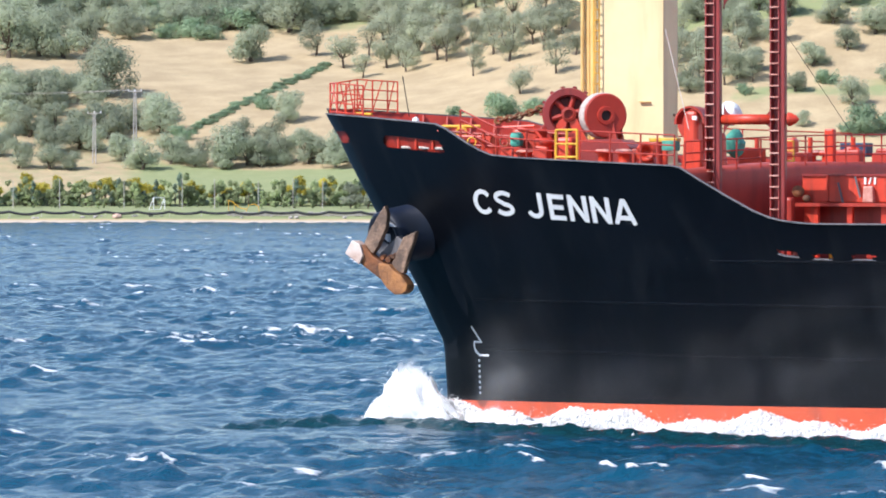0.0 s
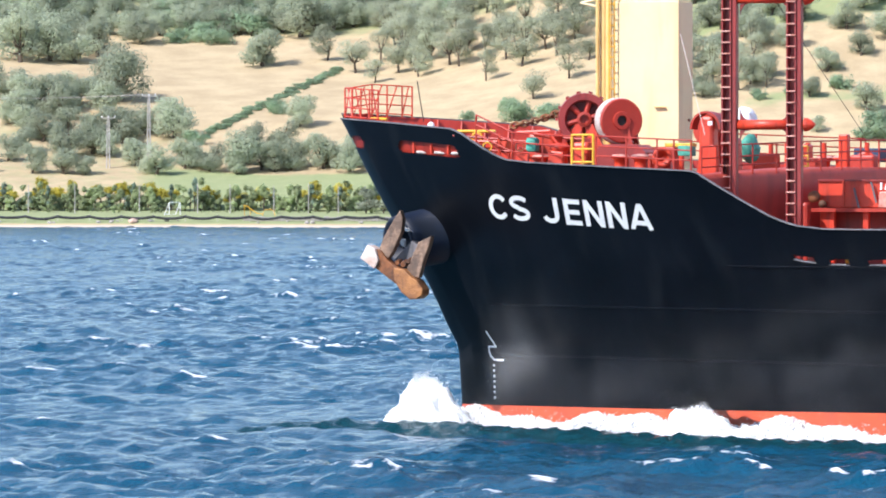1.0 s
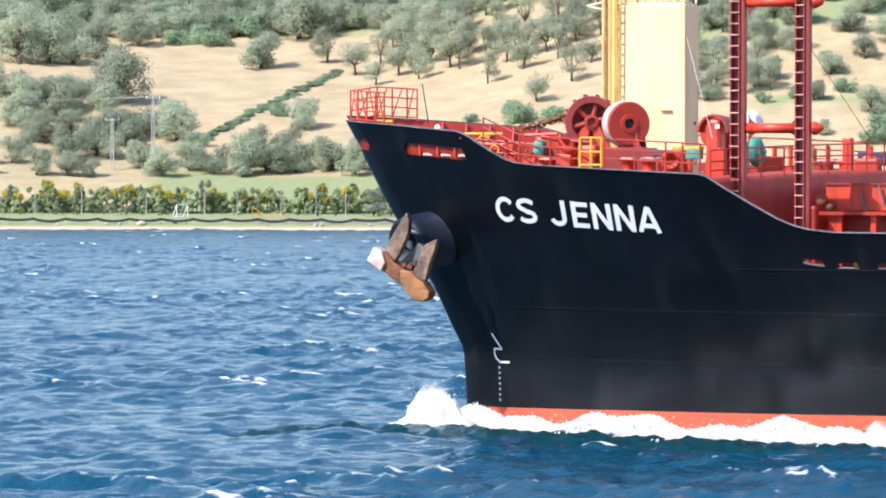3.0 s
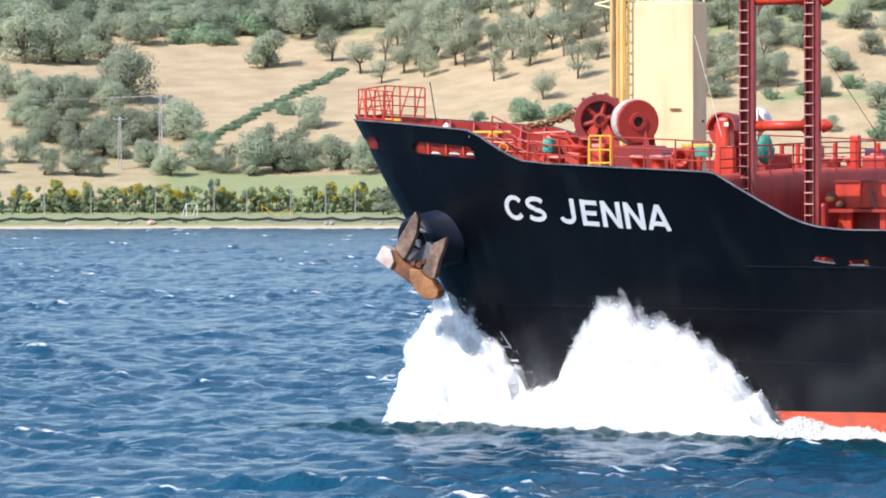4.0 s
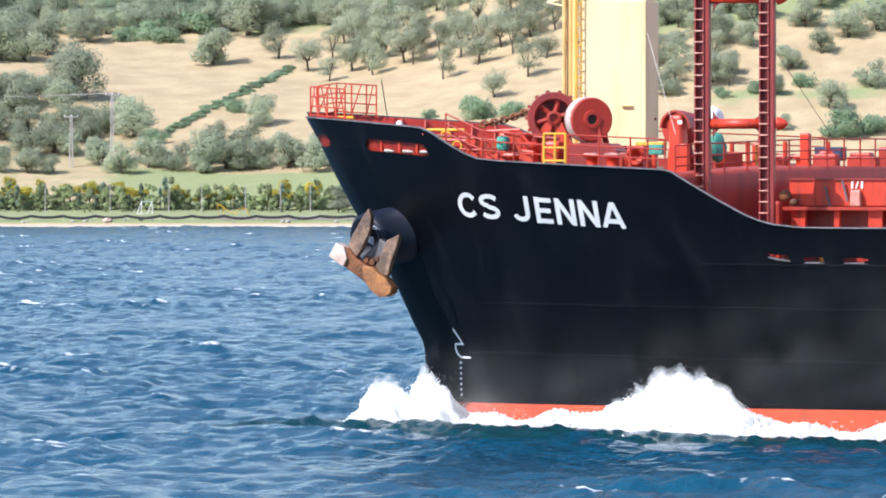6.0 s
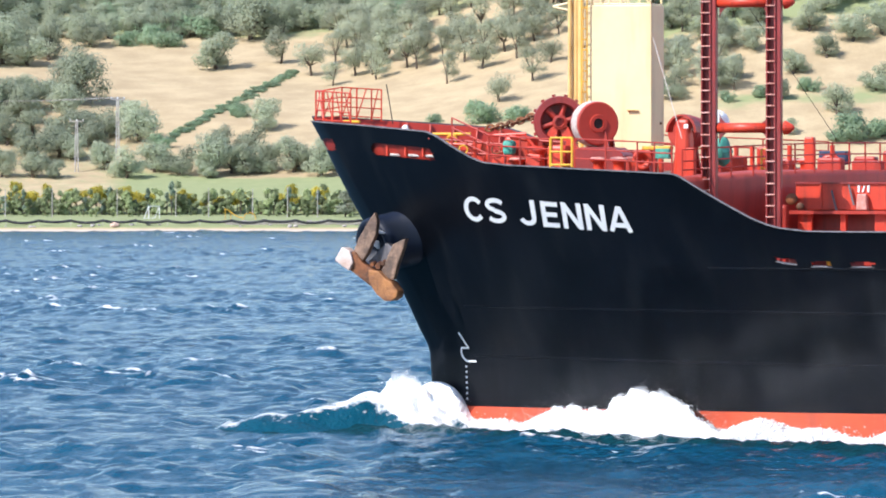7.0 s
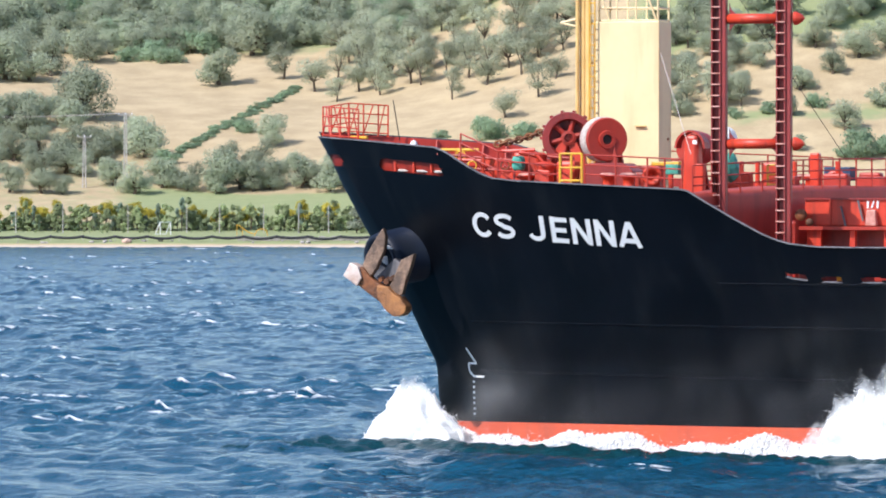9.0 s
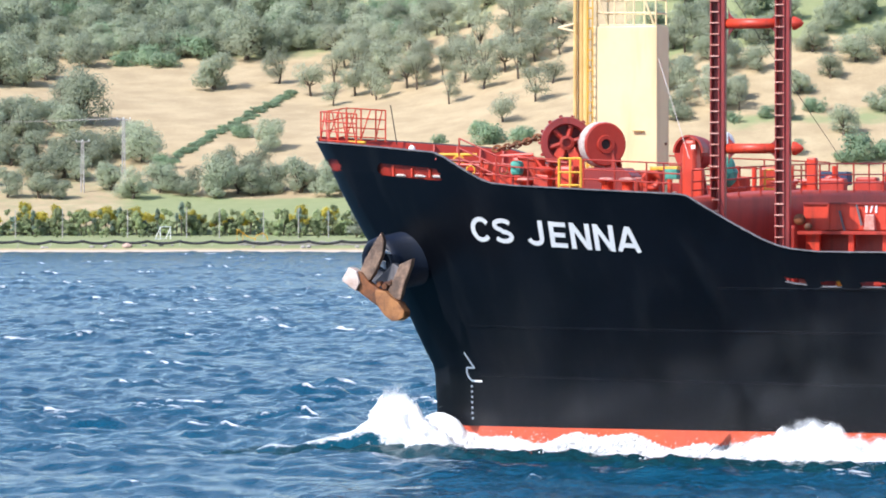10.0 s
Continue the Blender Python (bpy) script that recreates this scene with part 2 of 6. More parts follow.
def sea_material(name="sea_water", deep=(0.001, 0.034, 0.070), pale=(0.003, 0.066, 0.118), smooth=0.16):
    m = bpy.data.materials.new(name)
    m.use_nodes = True
    n, l = m.node_tree.nodes, m.node_tree.links
    b = n["Principled BSDF"]
    b.inputs["Roughness"].default_value, b.inputs["IOR"].default_value = 0.10, 1.33
    b.inputs["Specular IOR Level"].default_value = 0.2
    b.inputs["Specular Tint"].default_value = (0.46, 0.84, 1.0, 1)
    co = n.new("ShaderNodeTexCoord")
    big = n.new("ShaderNodeTexNoise")
    big.inputs["Scale"].default_value, big.inputs["Detail"].default_value = 0.05, 5
    l.new(co.outputs["Object"], big.inputs["Vector"])
    tint = n.new("ShaderNodeMix")
    tint.data_type = "RGBA"
    tint.inputs["A"].default_value, tint.inputs["B"].default_value = (*deep, 1), (*pale, 1)
    l.new(big.outputs["Fac"], tint.inputs["Factor"])
    foam = n.new("ShaderNodeAttribute")
    foam.attribute_name = "foam"
    lace = n.new("ShaderNodeTexNoise")
    lace.inputs["Scale"].default_value, lace.inputs["Detail"].default_value, lace.inputs["Roughness"].default_value = 2.2, 8, 0.7
    l.new(co.outputs["Object"], lace.inputs["Vector"])
    cut = n.new("ShaderNodeMath")
    cut.operation = "MULTIPLY_ADD"
    cut.inputs[1].default_value, cut.inputs[2].default_value = 1.5, -0.72
    l.new(lace.outputs["Fac"], cut.inputs[0])
    add = n.new("ShaderNodeMath")
    add.operation = "ADD"
    l.new(cut.outputs[0], add.inputs[0])
    l.new(foam.outputs["Fac"], add.inputs[1])
    rng = n.new("ShaderNodeMapRange")
    rng.inputs["From Min"].default_value, rng.inputs["From Max"].default_value = 0.36, 0.74
    l.new(add.outputs[0], rng.inputs["Value"])
    mix = n.new("ShaderNodeMix")
    mix.data_type = "RGBA"
    mix.inputs["B"].default_value = (0.85, 0.88, 0.9, 1)
    l.new(tint.outputs["Result"], mix.inputs["A"])
    l.new(rng.outputs["Result"], mix.inputs["Factor"])
    l.new(mix.outputs["Result"], b.inputs["Base Color"])
    rr = n.new("ShaderNodeMapRange")
    rr.inputs["To Min"].default_value, rr.inputs["To Max"].default_value = smooth, 0.8
    l.new(rng.outputs["Result"], rr.inputs["Value"])
    l.new(rr.outputs["Result"], b.inputs["Roughness"])
    last = None
    for scale, dist, stretch in ((1.1, 0.17, 1.0), (3.6, 0.10, 1.0), (10.0, 0.045, 1.0)):
        mp, t, bn = n.new("ShaderNodeMapping"), n.new("ShaderNodeTexNoise"), n.new("ShaderNodeBump")
        mp.inputs["Scale"].default_value = (1.0, 0.7 * stretch, 1.0)
        l.new(co.outputs["Object"], mp.inputs["Vector"])
        l.new(mp.outputs["Vector"], t.inputs["Vector"])
        t.inputs["Scale"].default_value, t.inputs["Detail"].default_value = scale, 4
        bn.inputs["Strength"].default_value, bn.inputs["Distance"].default_value = 1.0, dist
        l.new(t.outputs["Fac"], bn.inputs["Height"])
        if last:
            l.new(last.outputs["Normal"], bn.inputs["Normal"])
        last = bn
    l.new(last.outputs["Normal"], b.inputs["Normal"])
    return m


sea = tagged(link("water", sea_mesh(), sea_material()), "wind-ruffled deep blue sea with scattered whitecaps", "sea", kind="structure")


# ---- land ----
def ground_z(x, y):
    x, y = np.asarray(x, float), np.asarray(y, float)
    base = np.interp(y, [1150, 1183, 1187, 1189.5, 1193, 1200, 1216, 1222], [-6, -1.0, 0.2, 1.0, 1.7, 2.0, 2.5, 2.7])
    grade = 0.19 + 0.17 * ease((x + 20) / 100)
    swell = ease((y - 1230) / 60)
    return base + grade * np.clip(y - 1222, 0, 380) + swell * (np.sin(x * 0.05 + 1) + 0.6 * np.sin(y * 0.045 + x * 0.03))


def land_mesh():
    x = np.concatenate([[-4600, -1500, -500, -250], np.arange(-150, 151, 1.5), [250, 500, 1500, 4600]])
    y = np.concatenate([[1150, 1176], np.arange(1182, 1226, 0.75), np.arange(1226, 1500, 1.5), np.arange(1502, 1620, 6), [1700, 2200, 4600]])
    gx, gy = np.meshgrid(x, y)
    z = ground_z(gx, gy)
    rng = np.random.default_rng(2)
    near = (np.abs(gx) < 151) & (gy < 1500) & (gy > 1188)
    z = z + near * rng.normal(0, 0.05, z.shape)
    wob = np.sin(gx * 0.11 + 0.6) * np.sin(gy * 0.07 + 1.3) + 0.6 * np.sin(gx * 0.23 + gy * 0.19) + 0.4 * np.sin(gx * 0.05 - gy * 0.13)
    lawn = ease((gy - 1187.7) / 1.2) * (1 - ease((gy - 1226) / 4))
    strip = ease((gy - 1221) / 3) * (1 - ease((gy - 1259 - 3 * wob) / 5)) * ease((gx + 62) / 14) * (1 - ease((gx - 18) / 15))
    top = ease((gy - 1400 + 0.25 * gx - 6 * wob) / 10)
    wood = ease((-gx - 42 + 10 * wob) / 10) * ease((1310 - gy) / 12) * (gy > 1222)
    meadow = ease((gx - 38) / 10) * ease((gy - 1326 - 3 * wob) / 8)
    east = ease((gx - 50) / 10) * np.exp(-((gy - 1287 - 4 * wob) / 5.0) ** 2)
    green = np.clip(lawn * 1.0 + strip * 1.0 + top * 0.62 + wood * 0.32 + east * 0.7 + meadow * 0.8 + 0.25 * ease(wob - 0.7), 0, 1)
    sand = 1 - ease((gy - 1187.2) / 0.8)
    me = from_arrays("ground", np.stack([gx, gy, z], 2).reshape(-1, 3), grid_faces(*gx.shape), True)
    me.attributes.new("green", "FLOAT", "POINT").data.foreach_set("value", green.astype(np.float32).ravel())
    me.attributes.new("sand", "FLOAT", "POINT").data.foreach_set("value", sand.astype(np.float32).ravel())
    return me


def land_material():
    m = mat("dry_hillside", (0.46, 0.36, 0.215), 0.95, 0, (0.36, 0.275, 0.16), 6.0, 0.06, 0.5, contrast=0.5)
    n, l = m.node_tree.nodes, m.node_tree.links
    b = n["Principled BSDF"]
    src = b.inputs["Base Color"].links[0].from_socket
    co = next(k for k in n if k.bl_idname == "ShaderNodeTexCoord")
    for name, a, c, scale, width in (("green", (0.19, 0.235, 0.10), (0.28, 0.30, 0.15), 0.35, 0.5), ("sand", (0.52, 0.44, 0.36), (0.40, 0.34, 0.27), 0.8, 0.3)):
        at, no, ad, rg, tint, mx = (n.new("ShaderNode" + k) for k in ("Attribute", "TexNoise", "Math", "MapRange", "Mix", "Mix"))
        at.attribute_name, ad.operation = name, "ADD"
        no.inputs["Scale"].default_value, no.inputs["Detail"].default_value = scale, 7
        l.new(co.outputs["Object"], no.inputs["Vector"])
        l.new(at.outputs["Fac"], ad.inputs[0])
        l.new(no.outputs["Fac"], ad.inputs[1])
        rg.inputs["From Min"].default_value, rg.inputs["From Max"].default_value = 1.0 - width / 2, 1.0 + width / 2
        l.new(ad.outputs[0], rg.inputs["Value"])
        tint.data_type = mx.data_type = "RGBA"
        tint.inputs["A"].default_value, tint.inputs["B"].default_value = (*a, 1), (*c, 1)
        l.new(no.outputs["Fac"], tint.inputs["Factor"])
        l.new(rg.outputs["Result"], mx.inputs["Factor"])
        l.new(src, mx.inputs["A"])
        l.new(tint.outputs["Result"], mx.inputs["B"])
        src = mx.outputs["Result"]
    l.new(src, b.inputs["Base Color"])
    return m


ground = tagged(link("ground", land_mesh(), land_material()), "dry straw-coloured hillside over a green shore lawn and pale beach", "hillside", kind="structure")


# ---- trees ----
def leaf_cloud(seed, blobs, count, leaf, flat=0.8, upright=0.3):
    """Leaves, as small bent quads, over the skins of many overlapping clumps; blobs are (x, y, z, radius)."""
    rng = np.random.default_rng(seed)
    blobs = np.array(blobs)
    w = blobs[:, 3] ** 2
    pick = rng.choice(len(blobs), count, p=w / w.sum())
    d = rng.normal(size=(count, 3))
    d /= np.linalg.norm(d, axis=1)[:, None]
    r = blobs[pick, 3] * (0.62 + 0.52 * rng.random(count)) * (1 + 0.25 * (rng.random(count) < 0.15))
    c = blobs[pick, :3] + d * r[:, None] * np.array([1, 1, flat])
    dome = c - np.array([0, 0, blobs[:, 2].min()])
    dome /= np.linalg.norm(dome, axis=1)[:, None] + 1e-6
    nrm = 0.75 * d + 0.75 * dome + np.array([0, 0, 0.15]) + rng.normal(0, 0.22, (count, 3))
    nrm /= np.linalg.norm(nrm, axis=1)[:, None]
    t = np.cross(nrm, rng.normal(size=(count, 3)))
    t /= np.linalg.norm(t, axis=1)[:, None]
    bt = np.cross(nrm, t)
    s = leaf * rng.uniform(0.5, 1.4, count)[:, None]
    q = np.stack([c - t * s, c + bt * s * 0.55 + nrm * s * 0.15, c + t * s, c - bt * s * 0.55 + nrm * s * 0.15], 1)
    return q.reshape(-1, 3), np.arange(count * 4).reshape(-1, 4)


def crown_blobs(rng, n, wide, low, high):
    """Clumps of a crown: a few main masses, each with smaller clumps crowded round it, so that the outline is uneven."""
    out = []
    masses = []
    for i in range(max(4, n // 5)):
        z = rng.uniform(low, high - 0.08)
        k = (z - low) / (high - low)
        reach = wide * (1 - 0.7 * abs(k - 0.3) ** 1.3) * rng.uniform(0.35, 0.85)
        a = rng.uniform(0, 6.28)
        masses.append((reach * math.cos(a), reach * math.sin(a), z))
        out.append((*masses[-1], rng.uniform(0.16, 0.24)))
    while len(out) < n:
        mx, my, mz = masses[rng.integers(len(masses))]
        d = rng.normal(size=3)
        d /= np.linalg.norm(d)
        r = rng.uniform(0.14, 0.26)
        z = min(max(mz + 0.8 * r * d[2], low), high)
        out.append((mx + r * d[0], my + r * d[1], z, rng.uniform(0.055, 0.13)))
    return out


def tree(name, seed, leaves, n=22, wide=0.36, low=0.26, high=0.82, count=3000, leaf=0.027, trunk=0.05, label="", category="tree"):
    """A tree whose crown is about one metre wide: a leaning tapered trunk, limbs and clumps of leaves."""
    rng = np.random.default_rng(seed)
    base = new(name)
    blobs = crown_blobs(rng, n, wide, low, high)
    bm = bmesh.new()
    knee = Vector((rng.uniform(-0.06, 0.06), rng.uniform(-0.06, 0.06), low * 0.8))
    tube(bm, (0, 0, -0.06), knee, trunk, trunk * 0.7, 7)
    for bx, by, bz, br in blobs[:9]:
        mid = knee.lerp(Vector((bx, by, bz)), 0.5) + Vector((0, 0, -0.03))
        tube(bm, knee, mid, trunk * 0.5, trunk * 0.3, 5)
        tube(bm, mid, (bx, by, bz), trunk * 0.3, trunk * 0.1, 5)
    part("trunk", bm, BARK, base)
    link("crown", from_arrays("crown", *leaf_cloud(seed, blobs, count, leaf)), leaves, base)
    return tagged(base, label, category)


OLIVE_LABEL = "grey-green olive tree with gnarled trunk on dry slope"
BUSH_LABEL = "dense dark green bush growing on the dry slope"
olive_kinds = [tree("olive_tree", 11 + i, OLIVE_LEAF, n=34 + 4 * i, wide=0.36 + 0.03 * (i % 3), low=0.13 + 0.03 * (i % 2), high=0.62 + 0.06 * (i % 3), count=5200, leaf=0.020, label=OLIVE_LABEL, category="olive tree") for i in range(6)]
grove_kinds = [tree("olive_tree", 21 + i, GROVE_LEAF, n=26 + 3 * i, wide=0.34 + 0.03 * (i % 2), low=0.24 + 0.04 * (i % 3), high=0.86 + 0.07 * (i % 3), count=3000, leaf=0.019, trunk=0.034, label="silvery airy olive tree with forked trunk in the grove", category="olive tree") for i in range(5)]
bush_kinds = [tree("bush", 41 + i, GREEN_LEAF, n=32, wide=0.36, low=0.06, high=0.5, count=2600, leaf=0.028, trunk=0.03, label=BUSH_LABEL, category="bush") for i in range(3)]
hedge_kinds = [tree("hedge_shrub", 61 + i, HEDGE_LEAF, n=30, wide=0.30, low=0.08, high=1.75, count=1500, leaf=0.066, trunk=0.04, label="tall leafy hedge shrub along the shore lawn", category="shrub") for i in range(3)]
cypress_kinds = [tree("cypress", 71 + i, CYPRESS_LEAF, n=34, wide=0.2, low=0.1, high=2.2, count=1300, leaf=0.062, trunk=0.05, label="slim dark cypress standing in the shore hedge", category="cypress") for i in range(2)]
broom_kinds = [tree("broom_shrub", 81 + i, BROOM_LEAF, n=24, wide=0.36, low=0.3, high=0.95, count=1000, leaf=0.05, trunk=0.03, label="broom shrub covered in bright yellow blossom", category="shrub") for i in range(2)]
pale_kinds = [tree("willow_shrub", 91, PALE_LEAF, n=24, wide=0.34, low=0.1, high=1.0, count=2200, leaf=0.035, trunk=0.04, label="pale silvery shrub by the shore", category="shrub")]
for k in olive_kinds + grove_kinds + bush_kinds + hedge_kinds + cypress_kinds + broom_kinds + pale_kinds:
    k["spare"] = True

# x, y, crown width
OLIVES_LOW = [(-83, 1321, 9.4), (-78, 1323, 7.2), (-74, 1328, 7.3), (-70, 1334, 7.1), (-66, 1334, 10.6), (-79, 1293, 6.9), (-74, 1296, 6.7), (-69, 1283, 7.1), (-64, 1293, 7.8), (-60, 1302, 7.2), (-54, 1298, 8.1), (-60, 1271, 6.4), (-73, 1260, 6.3), (-82, 1283, 6.0), (-56, 1261, 6.3), (-51, 1268, 5.9), (-46, 1265, 6.5), (-40, 1262, 8.6), (-34, 1263, 7.6), (-30, 1266, 5.9), (-25, 1264, 7.4), (-20, 1260, 6.5), (-38, 1284, 5.3), (-33, 1286, 6.0), (-17, 1264, 6.3), (-79, 1260, 5.2), (-30, 1305, 7.2)]
OLIVES_HIGH = [(-39, 1380, 8.7), (-88, 1373, 10.3), (-82, 1378, 9.6), (-77, 1378, 8.5), (-73, 1387, 8.1), (-86, 1422, 9.5), (-79, 1432, 9.1), (-91, 1414, 7.8), (-72, 1428, 7.1), (-65, 1407, 7.3), (-55, 1430, 9.1), (-32, 1412, 10.8), (-25, 1418, 7.1), (-20, 1424, 7.1), (-63, 1446, 8.4), (-15, 1429, 7.1), (-44, 1446, 8.4), (-52, 1458, 8.5), (-37, 1460, 8.5), (-71, 1458, 8.5), (-83, 1464, 9.8), (-93, 1458, 9.7), (-27, 1456, 8.5), (-18, 1470, 7.3), (-60, 1478, 8.6)]
OLIVES_GROVE = [(-26, 1384, 6.5), (-20, 1368, 6.6), (-15, 1378, 5.7), (-9, 1378, 5.3), (-5, 1369, 5.9), (-1, 1360, 6.8), (6, 1334, 5.1), (8, 1366, 6.1), (2, 1370, 5.5), (13, 1340, 6.7), (15, 1306, 6.3), (22, 1319, 6.2), (18, 1350, 6.1), (10, 1372, 5.9), (20, 1342, 6.3), (24, 1351, 6.3), (-11, 1401, 6.3), (-5, 1396, 6.3), (2, 1394, 6.5), (-8, 1420, 6.6), (-0, 1416, 6.6), (8, 1396, 7.0), (14, 1374, 6.4), (21, 1374, 6.9), (26, 1331, 5.5), (26, 1370, 5.7), (-16, 1354, 4.5), (5, 1422, 7.1)]
OLIVES_EAST = [(47, 1290, 6.0), (49, 1311, 6.1), (56, 1296, 6.0), (59, 1300, 6.1), (67, 1286, 4.9), (71, 1301, 6.7), (78, 1309, 5.7), (77, 1276, 6.6), (65, 1316, 6.1), (59, 1320, 6.2), (56, 1326, 5.5), (76, 1324, 6.6), (84, 1318, 7.7), (68, 1330, 6.7), (62, 1336, 6.2), (50, 1336, 6.7), (80, 1335, 6.7), (73, 1342, 6.7), (57, 1347, 6.7), (87, 1340, 7.4), (67, 1347, 6.7), (86, 1290, 6.5), (67, 1265, 3.2), (90, 1321, 7.7)]
BUSHES = [(-35, 1320, 4.6), (-48, 1420, 10.7), (-53, 1412, 8.2), (-58, 1409, 5.9), (-42, 1415, 8.3), (12, 1289, 7.5), (18, 1287, 6.6), (10, 1298, 5.4), (78, 1261, 8.8), (75, 1260, 5.3), (84, 1262, 7.4), (-50, 1292, 5.8), (-34.5, 1320, 5.4), (2, 1296, 3.7), (35, 1288, 6.4), (57, 1286, 4.3), (64, 1288, 4.3), (73, 1290, 5.4), (-49, 1408, 7.0)]



def plant(kinds, x, y, wide, group, tall=1.0):
    rng = random.Random(int(x * 31 + y * 17 + wide * 7))
    kind = kinds[rng.randrange(len(kinds))]
    m = pose(x, y, float(ground_z(x, y)) - 0.02, 0, 0, rng.uniform(0, 360)) @ Matrix.Diagonal((wide, wide, wide * tall * rng.uniform(0.88, 1.1), 1))
    if "spare" in kind:
        del kind["spare"]
        kind.matrix_basis = m
        ob = kind
    else:
        ob = copy_thing(kind, m)
        ob.matrix_basis = m
    ob["group"] = group
    return ob


for spots, kinds, grow, name in ((OLIVES_LOW, olive_kinds, 1.25, "olive trees low on the slope"), (OLIVES_HIGH, olive_kinds, 1.25, "olive trees high on the slope"), (OLIVES_GROVE, grove_kinds, 1.3, "olive grove"), (OLIVES_EAST, olive_kinds, 1.15, "olive trees on the eastern slope")):
    for x, y, w in spots:
        plant(kinds, x, y, w * grow, name)
for x, y, w in BUSHES:
    plant(bush_kinds, x, y, w * 1.1, "bushes on the slope", 0.9)
rnd = random.Random(8)


def wood(count, x0, x1, y0, y1, small, large, kinds, group, apart=3.2, slant=0.0):
    """Scatters trees over a stretch of the slope, none closer to its neighbour than a few metres."""
    spots = []
    for i in range(count * 12):
        x, y = rnd.uniform(x0, x1), rnd.uniform(y0, y1)
        y += slant * x
        if len(spots) < count and all((x - u) ** 2 + 0.4 * (y - v) ** 2 > apart * apart for u, v in spots):
            spots.append((x, y))
            plant(kinds, x, y, rnd.uniform(small, large), group)


# the wood thickens towards the ridge
wood(48, -106, -12, 1432, 1500, 8.5, 12, olive_kinds, "trees below the ridge", 4.0)
wood(24, -106, -22, 1424, 1462, 7, 11, bush_kinds, "green thicket below the ridge", 4.5)
wood(26, -64, -14, 1414, 1428, 7, 10, olive_kinds, "trees above the dry field", 3.6)
wood(14, -106, -66, 1384, 1430, 7.5, 11, olive_kinds, "western wood above the field", 4.2)
wood(44, -14, 31, 1350, 1420, 6.5, 9.5, grove_kinds, "olive grove", 3.6)
wood(40, -10, 40, 1400, 1440, 7.5, 11, bush_kinds + olive_kinds, "trees above the grove", 4.0)
wood(26, 36, 60, 1292, 1345, 5.5, 8, grove_kinds, "olive trees on the eastern slope", 3.8)
wood(26, 46, 108, 1330, 1380, 6.5, 10, olive_kinds + bush_kinds, "trees above the eastern meadow", 4.0)
wood(12, -98, -8, 1258, 1273, 5, 7.5, olive_kinds, "trees behind the shore hedge", 3.4)
wood(15, -98, -54, 1276, 1338, 7.5, 10.5, olive_kinds, "wood on the lower slope", 3.6)
# a low hedgerow climbing between the two dry fields
for i in range(110):
    k = i / 109 + rnd.uniform(-0.02, 0.02)
    plant(bush_kinds, -48 + 25 * k + rnd.uniform(-0.7, 0.7), 1299 + 74 * k + rnd.uniform(-3, 3), rnd.uniform(1.5, 3.1), "hedgerow between the fields", 0.55)
x = -98.0
while x < 4:
    roll = rnd.random()
    y = 1222.0 + rnd.uniform(-1.2, 1.2)
    if roll < 0.68:
        plant(hedge_kinds, x, y, rnd.uniform(1.8, 3.0), "shore hedge", 1.05)
    elif roll < 0.86:
        plant(cypress_kinds, x, y - 1, rnd.uniform(1.6, 2.3), "shore hedge", 1.15)
    if rnd.random() < 0.42:
        plant(broom_kinds, x + 0.4, 1225.5 + rnd.uniform(-1, 2), rnd.uniform(2.4, 3.6), "yellow broom behind the hedge", 1.35)
    if rnd.random() < 0.35:
        plant(hedge_kinds, x + 0.6, 1214.0 + rnd.uniform(-3, 3), rnd.uniform(0.8, 1.4), "small shrubs on the lawn", 1.0)
    x += rnd.uniform(0.55, 1.0)
for x in (-16.5, -13.5, -10.0):
    plant(pale_kinds, x, 1211, 4.4, "pale shrubs by the shore", 1.1)


# ---- shore things ----
def wooden_pylon(x, y, tall):
    z = float(ground_z(x, y))
    base = tagged(new("power_pole"), "weathered pole with crossarm carrying power lines", "power pole")
    base.matrix_basis = pose(x, y, z)
    bm = bmesh.new()
    tube(bm, (-0.30, 0, -0.3), (-0.16, 0, tall), 0.11, 0.09, 8)
    tube(bm, (0.30, 0, -0.3), (0.16, 0, tall), 0.11, 0.09, 8)
    part("post", bm, POLE, base)
    bm = bmesh.new()
    zz = 0.5
    while zz < tall - 0.5:
        tube(bm, (-0.2, 0, zz), (0.2, 0, zz + 0.5), 0.03, n=5)
        zz += 0.55
    part("bracing", bm, POLE, base)
    bm = bmesh.new()
    box(bm, (0, 0, tall - 0.25), (2.6, 0.14, 0.14))
    part("crossarm", bm, POLE, base)
    for dx in (-1.2, 0, 1.2):
        bm = bmesh.new()
        lathe(bm, [(0.05, 0), (0.1, 0.08), (0.06, 0.16), (0.09, 0.24), (0.03, 0.34)], pose(dx, 0, tall - 0.17), 8)
        part("insulator", bm, WHITE, base)
    return base


def wire(name, p0, p1, sag, r, material, label):
    bm = bmesh.new()
    pts = [Vector(p0).lerp(Vector(p1), i / 12) - Vector((0, 0, sag * 4 * (i / 12) * (1 - i / 12))) for i in range(13)]
    run(bm, pts, r, 5)
    return tagged(part(name, bm, material), label, "cable")


wooden_pylon(-57.6, 1268, 13.8)
wooden_pylon(-65.2, 1268, 9.6)
for dx in (-1.2, 0, 1.2):
    wire("power_line", (-57.6 + dx, 1268, float(ground_z(-57.6, 1268)) + 13.9), (-112 + dx, 1275, 24.6), 0.9, 0.025, POLE, "thin sagging overhead power line between poles")


